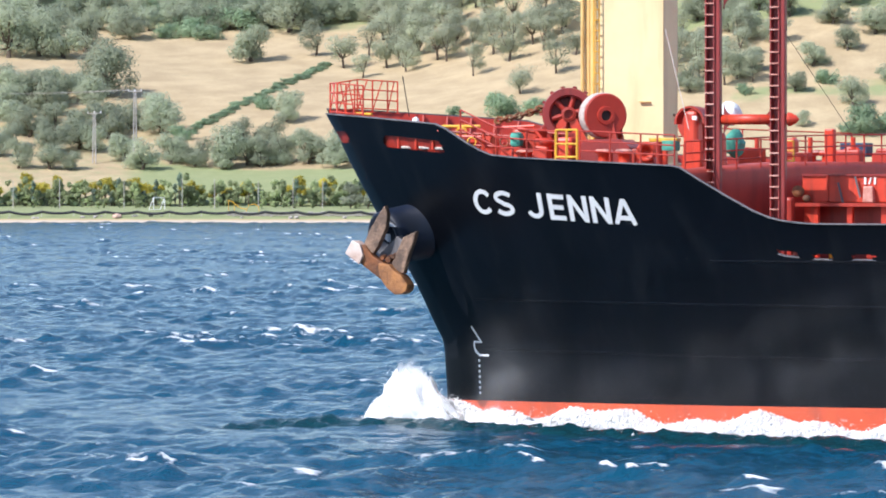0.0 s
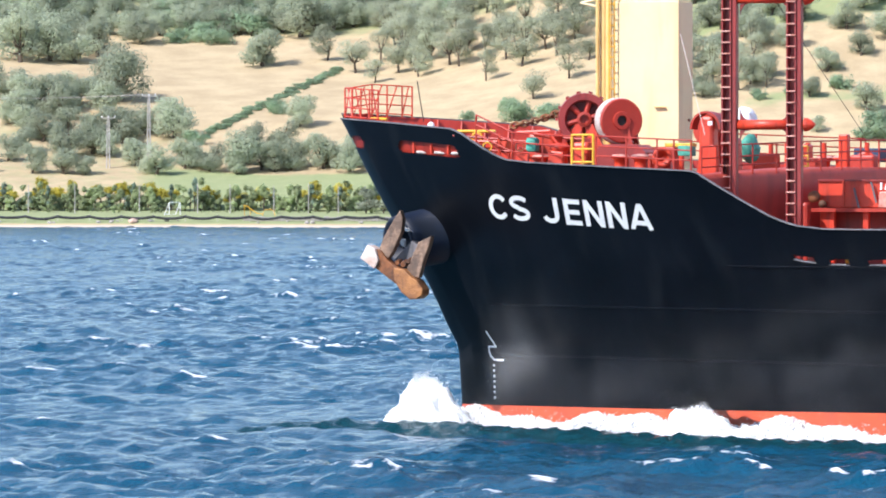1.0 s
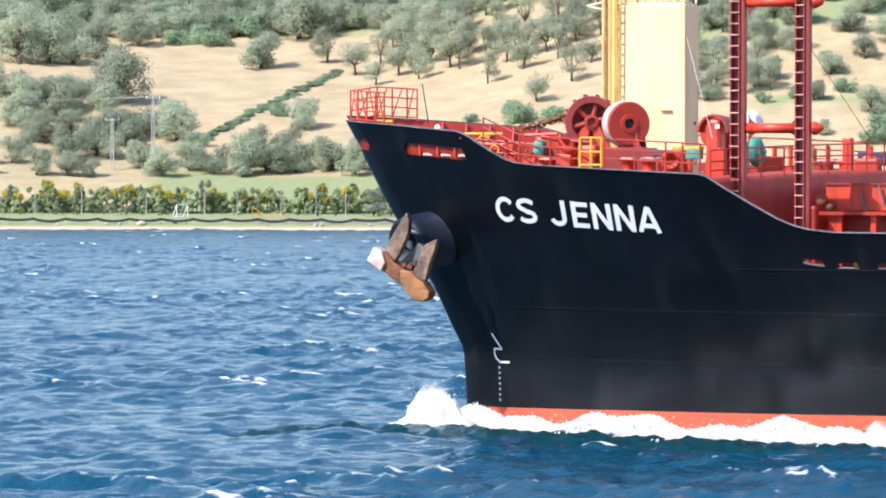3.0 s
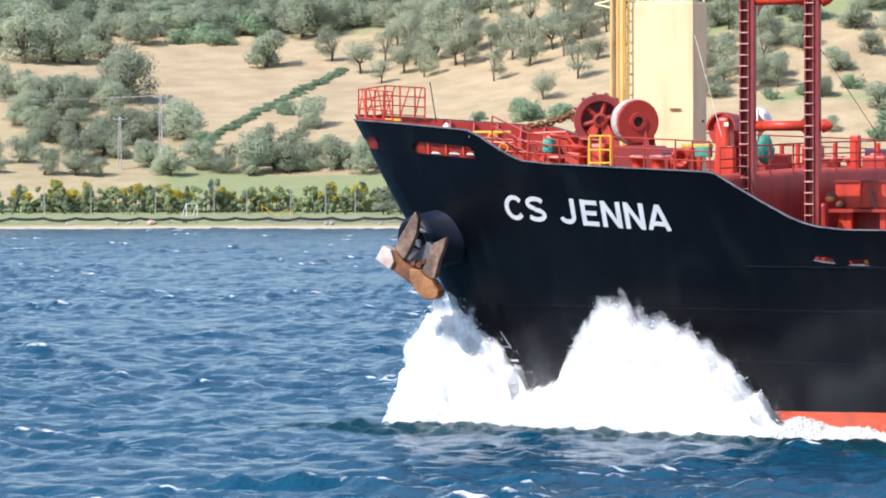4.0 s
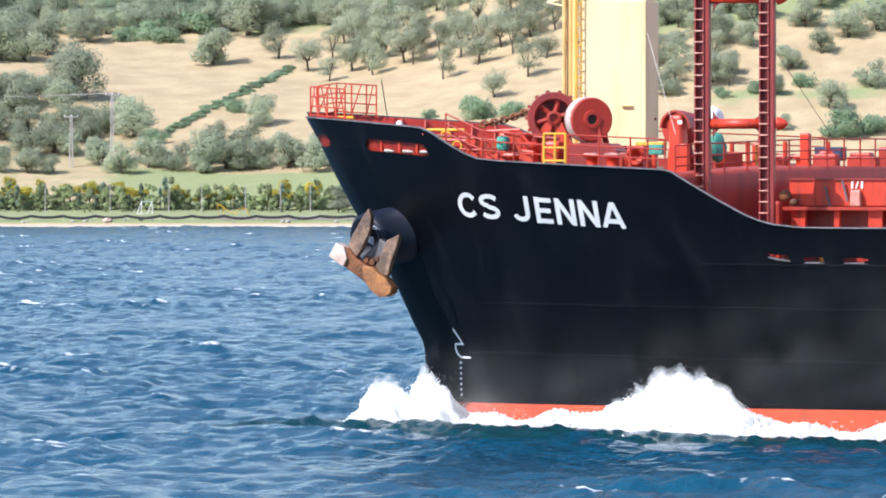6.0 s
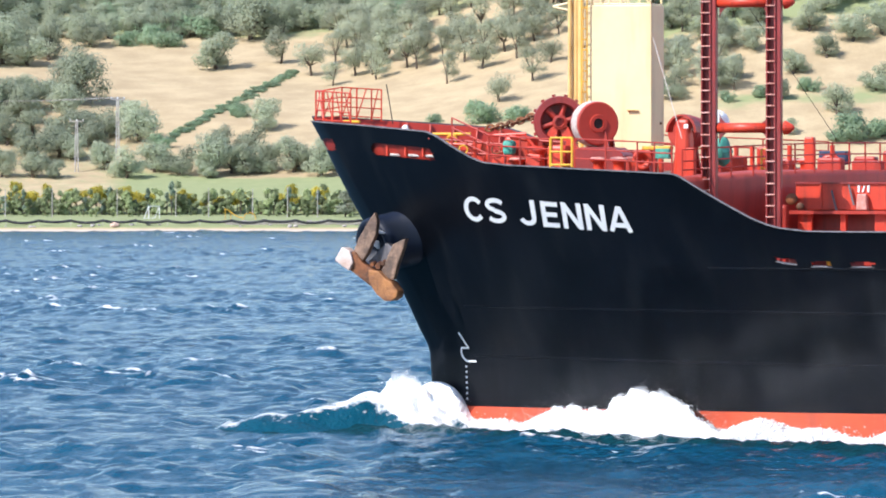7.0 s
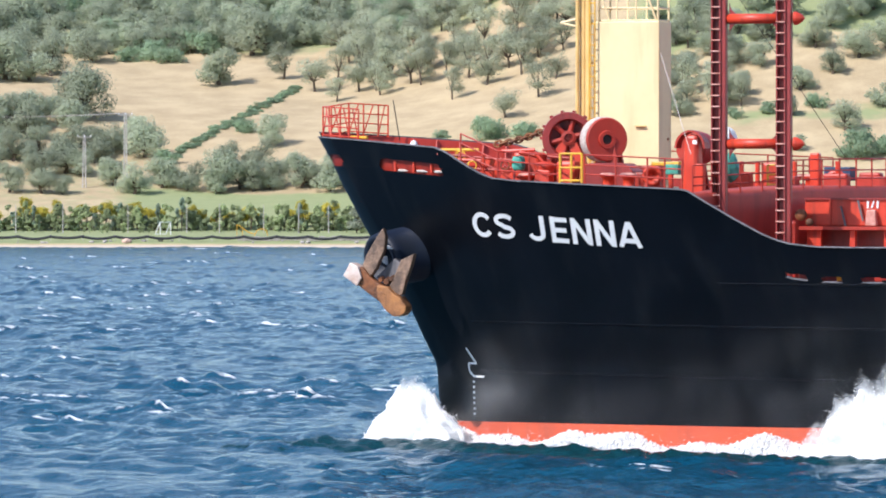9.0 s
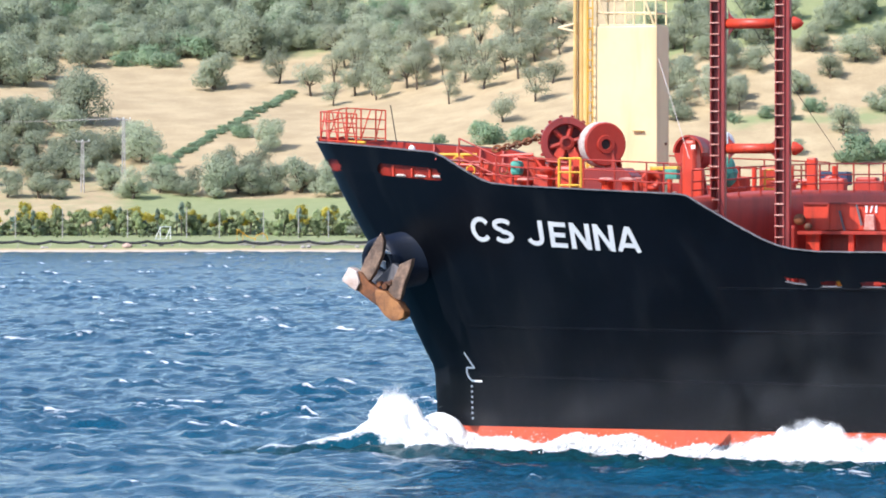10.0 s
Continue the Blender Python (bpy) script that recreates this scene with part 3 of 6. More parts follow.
def goal_frame(x, y):
    z = float(ground_z(x, y))
    base = tagged(new("football_goal"), "white tubular football goal on the lawn", "goal")
    base.matrix_basis = pose(x, y, z, 0, 0, 52)
    for name, a, b in (("post", (-1.5, 0, 0), (-1.5, 0, 2.2)), ("post", (1.5, 0, 0), (1.5, 0, 2.2)), ("crossbar", (-1.55, 0, 2.2), (1.55, 0, 2.2)), ("stay", (-1.5, 1.1, 0), (-1.5, 0, 2.2)), ("stay", (1.5, 1.1, 0), (1.5, 0, 2.2)), ("ground_bar", (-1.5, 1.1, 0.05), (1.5, 1.1, 0.05))):
        bm = bmesh.new()
        tube(bm, a, b, 0.075, n=8)
        part(name, bm, WHITE, base)


goal_frame(-50.4, 1204)


def net_fence():
    base = tagged(new("net_fence"), "sagging black net fence on posts along the beach", "fence")
    xs = [-104 + 5.6 * i for i in range(20)]
    posts = []
    for x in xs:
        z = float(ground_z(x, 1189.6))
        bm = bmesh.new()
        tube(bm, (x, 1189.6, z - 0.2), (x, 1189.6, z + 1.25), 0.06, 0.05, 6)
        part("post", bm, POLE, base)
        posts.append(z)
    for x0, x1, z in zip(xs, xs[1:], posts):
        n = 14
        v, bm = [], bmesh.new()
        drop = 0.35 + 0.25 * math.sin(x0 * 1.7)
        for i in range(n + 1):
            k = i / n
            x, sag = x0 + (x1 - x0) * k, drop * 4 * k * (1 - k)
            top = z + 1.1 - sag
            v.append([bm.verts.new((x, 1189.5 + 0.07 * math.sin(9 * k + x0), top)), bm.verts.new((x, 1189.4, top - 0.22)), bm.verts.new((x, 1189.5, max(z + 0.05, top - 0.45)))])
        for a, b in zip(v, v[1:]):
            bm.faces.new((a[0], b[0], b[1], a[1]))
            bm.faces.new((a[1], b[1], b[2], a[2]))
        ob = part("net", bm, NET, base)
        so = ob.modifiers.new("thick", "SOLIDIFY")
        so.thickness = 0.03


net_fence()


def boulder(x, y, w, material, label, seed):
    bm = bmesh.new()
    bmesh.ops.create_icosphere(bm, subdivisions=3, radius=0.5)
    for v in bm.verts:
        k = 1 + 0.35 * noise.noise(v.co * 2.2 + Vector((seed, 0, 0)))
        v.co = Vector((v.co.x * w * k, v.co.y * w * 0.8 * k, v.co.z * w * 0.62 * k))
    ob = part("boulder", bm, material)
    ob.matrix_basis = pose(x, y, float(ground_z(x, y)) + 0.1 * w)
    return tagged(ob, label, "boulder")


PINKISH = mat("pink_stone", (0.52, 0.36, 0.28), 0.9, 0, (0.42, 0.3, 0.24), 0.6, 0.03, 0.2)
boulder(-57.2, 1189.2, 1.7, PINKISH, "pinkish boulder lying on the pale beach", 1)
for i in range(26):
    boulder(rnd.uniform(-100, -12), rnd.uniform(1188.6, 1190.6), rnd.uniform(0.35, 0.9), CONCRETE, "grey stone lying along the beach bank", 5 + i)["group"] = "beach stones"


def shore_wall():
    """A low grey wall of rough blocks behind the net at the eastern end of the beach."""
    base = tagged(new("shore_wall"), "low rough grey block wall behind the beach net", "wall")
    x = -38.0
    while x < 6:
        w = rnd.uniform(0.8, 1.5)
        h = rnd.uniform(0.45, 0.75)
        z = float(ground_z(x, 1190.6))
        bm = bmesh.new()
        box(bm, (x + w / 2, 1190.6 + rnd.uniform(-0.08, 0.08), z + h / 2 - 0.1), (w - 0.05, 0.5, h + 0.2), (0, rnd.uniform(-3, 3), rnd.uniform(-4, 4)), 0.06)
        part("block", bm, CONCRETE, base)
        x += w


shore_wall()


def play_slide(x, y):
    z = float(ground_z(x, y))
    base = tagged(new("play_slide"), "yellow tubular playground slide on the lawn", "slide")
    base.matrix_basis = pose(x, y, z)
    bm = bmesh.new()
    run(bm, [(-2.6, 0, 1.9), (-1.9, 0, 1.75), (-1.1, 0, 1.1), (-0.2, 0, 0.5), (0.7, 0, 0.35)], 0.09)
    part("chute", bm, YELLOW, base)
    for dx, h in ((-2.4, 1.9), (-1.4, 1.3)):
        bm = bmesh.new()
        tube(bm, (dx, 0, -0.1), (dx, 0, h), 0.06, n=6)
        part("leg", bm, YELLOW, base)
    bm = bmesh.new()
    run(bm, [(0.7, 0.6, 0), (1.1, 0.6, 1.0), (2.1, 0.6, 1.25), (2.8, 0.6, 0.9), (3.0, 0.6, 0)], 0.08)
    part("climbing_bow", bm, YELLOW, base)


play_slide(-35.5, 1199)


def lamp_pole(x, y, tall, material):
    z = float(ground_z(x, y))
    base = tagged(new("lawn_pole"), "slim tall pole standing on the shore lawn", "pole", "lawn poles")
    base.matrix_basis = pose(x, y, z)
    bm = bmesh.new()
    tube(bm, (0, 0, -0.2), (0, 0, tall), 0.075, 0.055, 8)
    part("shaft", bm, material, base)
    bm = bmesh.new()
    lathe(bm, [(0.16, 0), (0.16, 0.05), (0.08, 0.12)], pose(0, 0, 0), 8)
    part("foot", bm, CONCRETE, base)


for x, tall in ((-76.8, 5), (-68.5, 5.2), (-57.0, 5), (-46.6, 5.4), (-40.8, 5.2), (-33.0, 5), (-26.8, 5.4), (-21.5, 5), (-88, 5)):
    lamp_pole(x, 1211.5, tall, POLE)


# ---- ship: x runs aft, y to starboard, z up; p is the distance to port of the centre line ----
ship = tagged(new("cargo_ship"), "black-hulled bulk carrier with red deck gear and white name", "cargo ship")
STEM_Z = [-3.0, 0.8, 2.5, 3.3, 4.1, 4.8, 7.36, 7.9, 8.6, 9.6, 10.6, 12]
STEM_X = [0.36, 0.16, 0.05, -0.38, -0.76, -1.13, -2.64, -2.95, -3.34, -3.84, -4.4, -5.1]
SHEER_X = [-5, -4, -2, 0, 1.5, 2, 2.5, 3, 3.5, 4, 5, 8, 12, 12.3, 13, 14, 15, 15.5, 16, 17, 18, 80]
SHEER_Z = [10.63, 10.6, 10.47, 10.32, 10.2, 10.03, 9.76, 9.51, 9.28, 9.12, 9.03, 8.9, 8.73, 8.65, 8.25, 7.71, 7.21, 7.03, 6.91, 6.81, 6.8, 6.78]
END = 62.0                     # where the hull leaves the view for good
FORE_DECK, MAIN_DECK = 8.42, 5.55


def stem(z):
    return np.interp(z, STEM_Z, STEM_X)


def half(d, z):
    """Half breadth at d metres abaft the stem, at height z."""
    k = np.clip(z / 9.5, 0, 1)
    b = 13.0 * (1 - (1 - np.clip(d / (32 - 8 * k), 0, 1)) ** 1.7)
    return b + (0.15 + 0.5 * k ** 2) * np.sqrt(np.clip(d / 0.8, 0, 1)) * np.exp(-d / 4)


def port(a, z):
    return float(half(max(a - float(stem(z)), 0.0), z))


def boot_z(a):
    return 0.47 + 0.012 * a


def on_hull(a, z, proud=0.012):
    """The place on the port side at a, z, a little outside the plating."""
    p = port(a, z)
    e = 0.05
    n = Vector((-(port(a + e, z) - port(a - e, z)) / (2 * e), -1.0, -(port(a, z + e) - port(a, z - e)) / (2 * e)))
    n.normalize()
    return Vector((a, -p, z)) + n * proud, n


DS = np.unique(np.concatenate([np.array([0, 0.03, 0.1, 0.2, 0.35, 0.55]), np.arange(0.7, 8, 0.09), np.arange(8, 24.6, 0.18), np.arange(25, END + 1, 1.0), [END]]))


def hull_rows(levels, inset=0.0):
    """Rows of points from stem to stern; a level is a function of the sheer height and of a."""
    rows = []
    for level in levels:
        z = np.full(len(DS), 9.0)
        for i in range(25):
            a = stem(z) * (1 - DS / END) + DS
            z = 0.5 * z + 0.5 * level(np.interp(a, SHEER_X, SHEER_Z), a)
        a = stem(z) * (1 - DS / END) + DS
        p = np.maximum(half(np.maximum(a - stem(z), 0), z) - inset, 0.0)
        rows.append(np.stack([a + inset * (p <= 0.0), -p, z], 1))
    return np.stack(rows)


# openings in the plating: a from, a to, and how far below the sheer they lie
SLOTS = [(-3.85, -3.1, 0.60, 1.02), (-1.25, 1.72, 0.60, 1.00), (15.75, 16.5, 1.02, 1.2), (17.1, 17.8, 1.02, 1.2), (18.6, 19.4, 1.02, 1.2), (20.3, 21.4, 1.02, 1.2), (22.3, 23.2, 1.02, 1.2)]


def shell(name, levels, material, inset=0.0, holes=(), side=1):
    rows = hull_rows(levels, inset)
    if side < 0:
        rows = rows * np.array([1, -1, 1])
        rows[..., 2] += 0.17 * ease((rows[..., 2] - 6.0) / 3)
    f = grid_faces(*rows.shape[:2])
    if holes:
        v = rows.reshape(-1, 3)
        c = v[f].mean(1)
        below = np.interp(c[:, 0], SHEER_X, SHEER_Z) - c[:, 2]
        keep = np.ones(len(f), bool)
        for a0, a1, t0, t1 in holes:
            mid, hw, cut = (t0 + t1) / 2, (t1 - t0) / 2, min(0.18, 0.14 * (a1 - a0))
            end = np.minimum(np.maximum(a0 + cut - c[:, 0], c[:, 0] - a1 + cut) / cut, 1)
            keep &= ~((c[:, 0] > a0) & (c[:, 0] < a1) & (np.abs(below - mid) < hw * np.where(end > 0, 1 - 0.45 * end, 1)))
        f = f[keep]
    v = rows.reshape(-1, 3)
    f = f[np.ptp(v[f][:, :, 2], axis=1) < 0.9]
    if side > 0:
        f = f[:, ::-1]
    return from_arrays(name, rows.reshape(-1, 3), f, True)


OFFS = [0, 0.02, 0.2, 0.4] + [0.50 + 0.03 * i for i in range(26)] + [1.4, 1.7]


def below_sheer(k):
    return lambda top, a: top - k


def between(k):
    return lambda top, a: boot_z(a) + (top - 1.7 - boot_z(a)) * (1 - k)


SIDE = [below_sheer(k) for k in OFFS] + [between(k) for k in np.linspace(0.06, 1, 26)]
hull = link("hull", shell("hull", SIDE, BLACK, holes=SLOTS), BLACK, ship, "glossy black steel side plating")
link("hull", shell("hull", SIDE, BLACK, holes=SLOTS[:2], side=-1), BLACK, ship, "glossy black steel side plating")
UNDER = [(lambda k: (lambda top, a: boot_z(a) * (1 - k) - 3.0 * k))(k) for k in np.linspace(0, 1, 9)]
for side in (1, -1):
    link("boot_topping", shell("boot_topping", UNDER, BOOT, side=side), BOOT, ship, "orange-red antifouling band at the waterline")


def deck_floor(top, a):
    return np.where(a < 12.35, FORE_DECK, MAIN_DECK)


INNER = [(lambda k: (lambda top, a: top - k * (top - deck_floor(top, a))))(k) for k in np.linspace(0, 1, 26)]
for side in (1, -1):
    link("bulwark_lining", shell("bulwark_lining", INNER, RED, 0.12, SLOTS[2:] if side > 0 else (), side), RED, ship, "red-painted inner face of the bulwark")
# capping along the top edge
for side in (1, -1):
    a, b = hull_rows([below_sheer(-0.012)], -0.03)[0], hull_rows([below_sheer(-0.012)], 0.14)[0]
    lo, li = a - np.array([0, 0, 0.05]), b - np.array([0, 0, 0.05])
    g = np.stack([lo, a, b, li]) * np.array([1, side, 1])
    if side < 0:
        g[..., 2] += 0.17 * ease((g[..., 2] - 6.0) / 3)
    link("bulwark_cap", from_arrays("bulwark_cap", g.reshape(-1, 3), grid_faces(4, len(DS))), EDGE, ship, "grey edge of the bulwark")


def deck(name, a0, a1, z, material, label):
    aa = np.arange(a0, a1 + 0.01, 0.5)
    p = np.array([max(port(a, z) - 0.09, 0.02) for a in aa])
    top = np.stack([aa, -p, np.full(len(aa), z)], 1)
    bot = np.stack([aa, p, np.full(len(aa), z)], 1)
    rows = np.stack([top, bot, bot - [0, 0, 0.15], top - [0, 0, 0.15], top])
    return link(name, from_arrays(name, rows.reshape(-1, 3), grid_faces(5, len(aa))), material, ship, label)


deck("forecastle_deck", -2.5, 12.3, FORE_DECK, RED, "red painted forecastle deck")
deck("main_deck", 12.3, END, MAIN_DECK, RED, "red painted main deck")
bm = bmesh.new()
p_end = port(END, 4)
box(bm, (END - 0.1, 0, 1.2), (0.2, 2 * p_end - 0.1, 8.4))
part("end_bulkhead", bm, RED, ship)

# aft bulkhead of the forecastle, slightly bowed, with a rounded upper edge
bm = bmesh.new()
pp = port(12.35, 8.3) - 0.15
LEVELS = [5.45, 6.0, 6.6, 7.2, 7.8]
cols = []
for i in range(41):
    y = -pp + 2 * pp * i / 40
    camber = 0.16 * (1 - (y / pp) ** 2) + 0.012 * (y + pp)
    a = 12.35 + 0.8 * (1 - (y / pp) ** 2) + 0.17 * (y + pp)
    cols.append([bm.verts.new((a + da, y * k, z)) for da, k, z in [(0, (port(12.35, z) - 0.2) / pp, z) for z in LEVELS] + [(0, 1, 8.35 + camber), (-0.05, 1, 8.55 + camber), (12.0 - a, 1, 8.56 + camber)]])
for c0, c1 in zip(cols, cols[1:]):
    for k in range(len(c0) - 1):
        bm.faces.new((c0[k], c1[k], c1[k + 1], c0[k + 1]))
part("forecastle_bulkhead", bm, BULKHEAD, ship, "dark red steel bulkhead", True)


# welded seams and pale sills below the bulwark openings
for z0, a_from, a_to in ((5.52, 13.0, 60.0), (4.05, 2.0, 60.0), (2.3, 2.2, 60.0)):
    aa = np.arange(a_from, min(a_to, 40), 0.4)
    strip = np.stack([[on_hull(float(a), z0 + dz, out)[0][:] for a in aa] for dz, out in ((0.03, 0.0), (0.02, 0.016), (-0.02, 0.016), (-0.03, 0.0))])
    link("weld_seam", from_arrays("weld_seam", strip.reshape(-1, 3), grid_faces(*strip.shape[:2])), BLACK, ship)
for a0, a1, t0, t1 in SLOTS[2:]:
    aa = np.linspace(a0 - 0.05, a1 + 0.05, 6)
    strip = np.stack([[on_hull(float(a), float(np.interp(a, SHEER_X, SHEER_Z)) - t1 - dz, out)[0][:] for a in aa] for dz, out in ((-0.008, -0.1), (-0.008, 0.02), (0.014, 0.02), (0.014, 0.0))])
    link("sill", from_arrays("sill", strip.reshape(-1, 3), grid_faces(4, 6)), EDGE, ship, "grey sill of a bulwark opening")


# ---- name and marks on the bow ----
def arc(cx, cz, rx, rz, t0, t1, n=14):
    return [(cx + rx * math.cos(radians(t0 + (t1 - t0) * i / n)), cz + rz * math.sin(radians(t0 + (t1 - t0) * i / n))) for i in range(n + 1)]


def letter(ch, a0, z0, width, tall, drop, bold=0.185):
    """A bold painted letter laid on the curved plating; drop: how far its foot line falls for each metre aft."""
    w, h, b = width, tall, bold / 2
    r = w / 2 - b
    lines = {
        "C": [arc(w / 2, h / 2, r, h / 2 - b, 38, 322, 26)],
        "S": [arc(w / 2, h * 0.735 - b * 0.2, r, h * 0.265 - b * 0.8, 25, 270, 14)[:-1] + arc(w / 2, h * 0.265 + b * 0.2, r, h * 0.265 - b * 0.8, 90, -155, 14)],
        "J": [[(w - b, h), (w - b, h * 0.5)] + arc(w / 2, h * 0.30, r, h * 0.30 - b, 0, -170, 12)],
        "E": [[(b, h), (b, 0)], [(b, h - b), (w, h - b)], [(b, h / 2), (w * 0.92, h / 2)], [(b, b), (w, b)]],
        "N": [[(b, 0), (b, h)], [(w - b, 0), (w - b, h)], [(b, h - 0.02), (w - b, 0.02)]],
        "A": [[(b, 0), (w / 2, h)], [(w - b, 0), (w / 2, h)], [(w * 0.25, h * 0.27), (w * 0.75, h * 0.27)]],
    }[ch]
    bm = bmesh.new()
    for i, line in enumerate(lines):
        fine = [line[0]]
        for (x0, y0), (x1, y1) in zip(line, line[1:]):
            n = max(1, int(math.hypot(x1 - x0, y1 - y0) / 0.12))
            fine += [(x0 + (x1 - x0) * k / n, y0 + (y1 - y0) * k / n) for k in range(1, n + 1)]
        pairs = []
        for k, (x, y) in enumerate(fine):
            u, v = fine[max(k - 1, 0)], fine[min(k + 1, len(fine) - 1)]
            d = Vector((v[0] - u[0], v[1] - u[1])).normalized()
            # strokes that run level are painted a little thinner
            side = Vector((-d.y, d.x)) * (b * (1.12 - 0.26 * abs(d.x)))
            pair = []
            for sx in (1, -1):
                px, py = x + sx * side.x, min(max(y + sx * side.y, 0.0), h)
                pair.append(bm.verts.new(on_hull(a0 + px, z0 - drop * px + py, 0.02 + 0.004 * i)[0]))
            pairs.append(pair)
        for p, q in zip(pairs, pairs[1:]):
            bm.faces.new((p[0], p[1], q[1], q[0]))
    return part("letter", bm, WHITE, hull, "white painted letter")


NAME_A, NAME_Z, NAME_DROP = 2.9, 7.06, 0.050
for ch, a, w in (("C", 2.80, 0.92), ("S", 3.80, 0.90), ("J", 5.30, 0.74), ("E", 6.32, 0.74), ("N", 7.22, 0.84), ("N", 8.22, 0.84), ("A", 9.16, 1.0)):
    letter(ch, a, NAME_Z - NAME_DROP * (a - NAME_A), w, 0.90, NAME_DROP)


def stroke(name, pts, width):
    bm = bmesh.new()
    for (a0, z0), (a1, z1) in zip(pts, pts[1:]):
        d = Vector((a1 - a0, z1 - z0))
        s = Vector((-d.y, d.x)).normalized() * width / 2
        e = d.normalized() * width * 0.3
        q = [(a0 - e.x + s.x, z0 - e.y + s.y), (a1 + e.x + s.x, z1 + e.y + s.y), (a1 + e.x - s.x, z1 + e.y - s.y), (a0 - e.x - s.x, z0 - e.y - s.y)]
        bm.faces.new([bm.verts.new(on_hull(a, z, 0.02)[0]) for a, z in q])
    return part(name, bm, WHITE, hull, "white painted mark")


stroke("bulb_mark", [(1.64, 3.09), (2.02, 2.56), (1.68, 2.56), (1.66, 2.40), (1.73, 2.23), (1.91, 2.09), (2.34, 2.09)], 0.07)
for i in range(7):
    stroke("draught_mark", [(1.86, 1.9 - 0.19 * i), (1.90, 1.9 - 0.19 * i)], 0.08)


# ---- anchor ----
# Pale tint stands for sun glare on the left crown head.
LOBE_SUNLIT = mat("sunlit_iron", (0.74, 0.62, 0.56), 0.4, 0.1, (0.50, 0.34, 0.27), 0.6, 0.015, 0.1, contrast=0.5)
LOBE_RUST = mat("orange_rust", (0.42, 0.18, 0.06), 0.65, 0.1, (0.17, 0.07, 0.035), 0.4, 0.03, 0.1, grime=(0.07, 0.04, 0.03), contrast=0.5)


def at(a, p, z):
    return Vector((a, -p, z))


bm = bmesh.new()
lathe(bm, [(1.02, -1.6), (1.00, 0.20), (0.97, 0.40), (0.86, 0.50), (0.66, 0.42), (0.55, -0.4)], axis(at(-0.92, 2.45, 6.26), (-0.52, -0.80, -0.16)), 36)
part("anchor_bolster", bm, NAVY, ship, "dark blue-black rounded anchor bolster", True)

anchor = new("anchor")
anchor.parent = ship
anchor["label"] = "rusty stockless bow anchor housed against its bolster"


def prism(bm, sections):
    """A body through four-cornered sections, each a list of four points."""
    rings = [[bm.verts.new(p) for p in s] for s in sections]
    for a, b in zip(rings, rings[1:]):
        for k in range(4):
            bm.faces.new((a[k], a[(k + 1) % 4], b[(k + 1) % 4], b[k]))
    bm.faces.new(rings[0][::-1])
    bm.faces.new(rings[-1])


def slab(outline, p0, p1, bevel, slope=0.0):
    """A casting of even outline in a and z between two distances to port; slope: how far it leans outward for each metre down."""
    bm = bmesh.new()
    mid = sum(z for a, z in outline) / len(outline)
    rings = [[bm.verts.new(at(a, p + slope * (mid - z), z)) for a, z in outline] for p in (p0, p1)]
    n = len(outline)
    bm.faces.new(rings[0])
    bm.faces.new(rings[1][::-1])
    for k in range(n):
        bm.faces.new((rings[0][k], rings[1][k], rings[1][(k + 1) % n], rings[0][(k + 1) % n]))
    bmesh.ops.recalc_face_normals(bm, faces=bm.faces[:])
    bmesh.ops.bevel(bm, geom=bm.edges[:], offset=bevel, segments=2, affect="EDGES", profile=0.6)
    return bm


part("crown", slab([(-1.62, 5.98), (-1.50, 5.36), (-0.74, 4.80), (-0.30, 4.62), (-0.30, 5.20), (-0.72, 5.42), (-1.00, 5.60), (-1.28, 5.98)], 3.9, 4.42, 0.06), RUST, anchor)
part("crown_head", slab([(-1.72, 6.15), (-1.99, 5.68), (-1.46, 5.30), (-1.30, 5.60), (-1.42, 6.00)], 3.8, 4.55, 0.05), LOBE_SUNLIT, anchor, "head of the anchor crown coloured pale as if sunlit")
part("crown_head", slab([(-0.72, 5.36), (-0.70, 4.90), (-0.42, 4.50), (-0.11, 4.25), (0.14, 4.27), (0.33, 4.40), (0.37, 4.60), (0.14, 4.92), (-0.05, 5.02), (-0.34, 5.30)], 3.85, 4.62, 0.05), LOBE_RUST, anchor, "orange rusted head of the anchor crown")
for outline in ([(-0.65, 7.36), (-0.53, 7.06), (-0.56, 6.62), (-0.84, 5.92), (-1.02, 5.66), (-1.38, 5.98), (-1.22, 6.42), (-0.86, 7.06)], [(0.52, 6.46), (0.46, 6.16), (0.24, 5.52), (0.12, 4.98), (-0.28, 5.08), (-0.34, 5.34), (-0.12, 5.86), (0.04, 6.24)]):
    part("fluke", slab(outline, 3.88, 4.24, 0.05, 0.12), RUST_PALE, anchor, "worn brown fluke with pale edges")
part("shank", slab([(-0.98, 5.62), (-0.62, 5.36), (-0.32, 5.30), (0.10, 6.00), (-0.30, 6.30)], 3.3, 3.86, 0.05), EDGE, anchor, "grey shank between the flukes")
bm = bmesh.new()
for a, z, r in ((-0.74, 5.58, 0.10), (-0.52, 5.52, 0.13), (-0.34, 5.62, 0.10)):
    tube(bm, at(a, 3.8, z), at(a + 0.05, 4.3, z - 0.05), r, r * 0.8, 8)
part("shackle", bm, RUST, anchor, "rusty shackle lugs between the flukes")
part("wash_spout", slab([(-0.74, 6.76), (-0.60, 6.70), (-0.48, 6.60), (-0.70, 6.62)], 3.35, 3.55, 0.02), WHITE, anchor, "white-painted hawse lip")
part("wash_spout", slab([(-0.80, 6.36), (-0.72, 6.34), (-0.70, 6.06), (-0.86, 6.18)], 3.35, 3.6, 0.02), WHITE, anchor, "white-painted hawse lip")


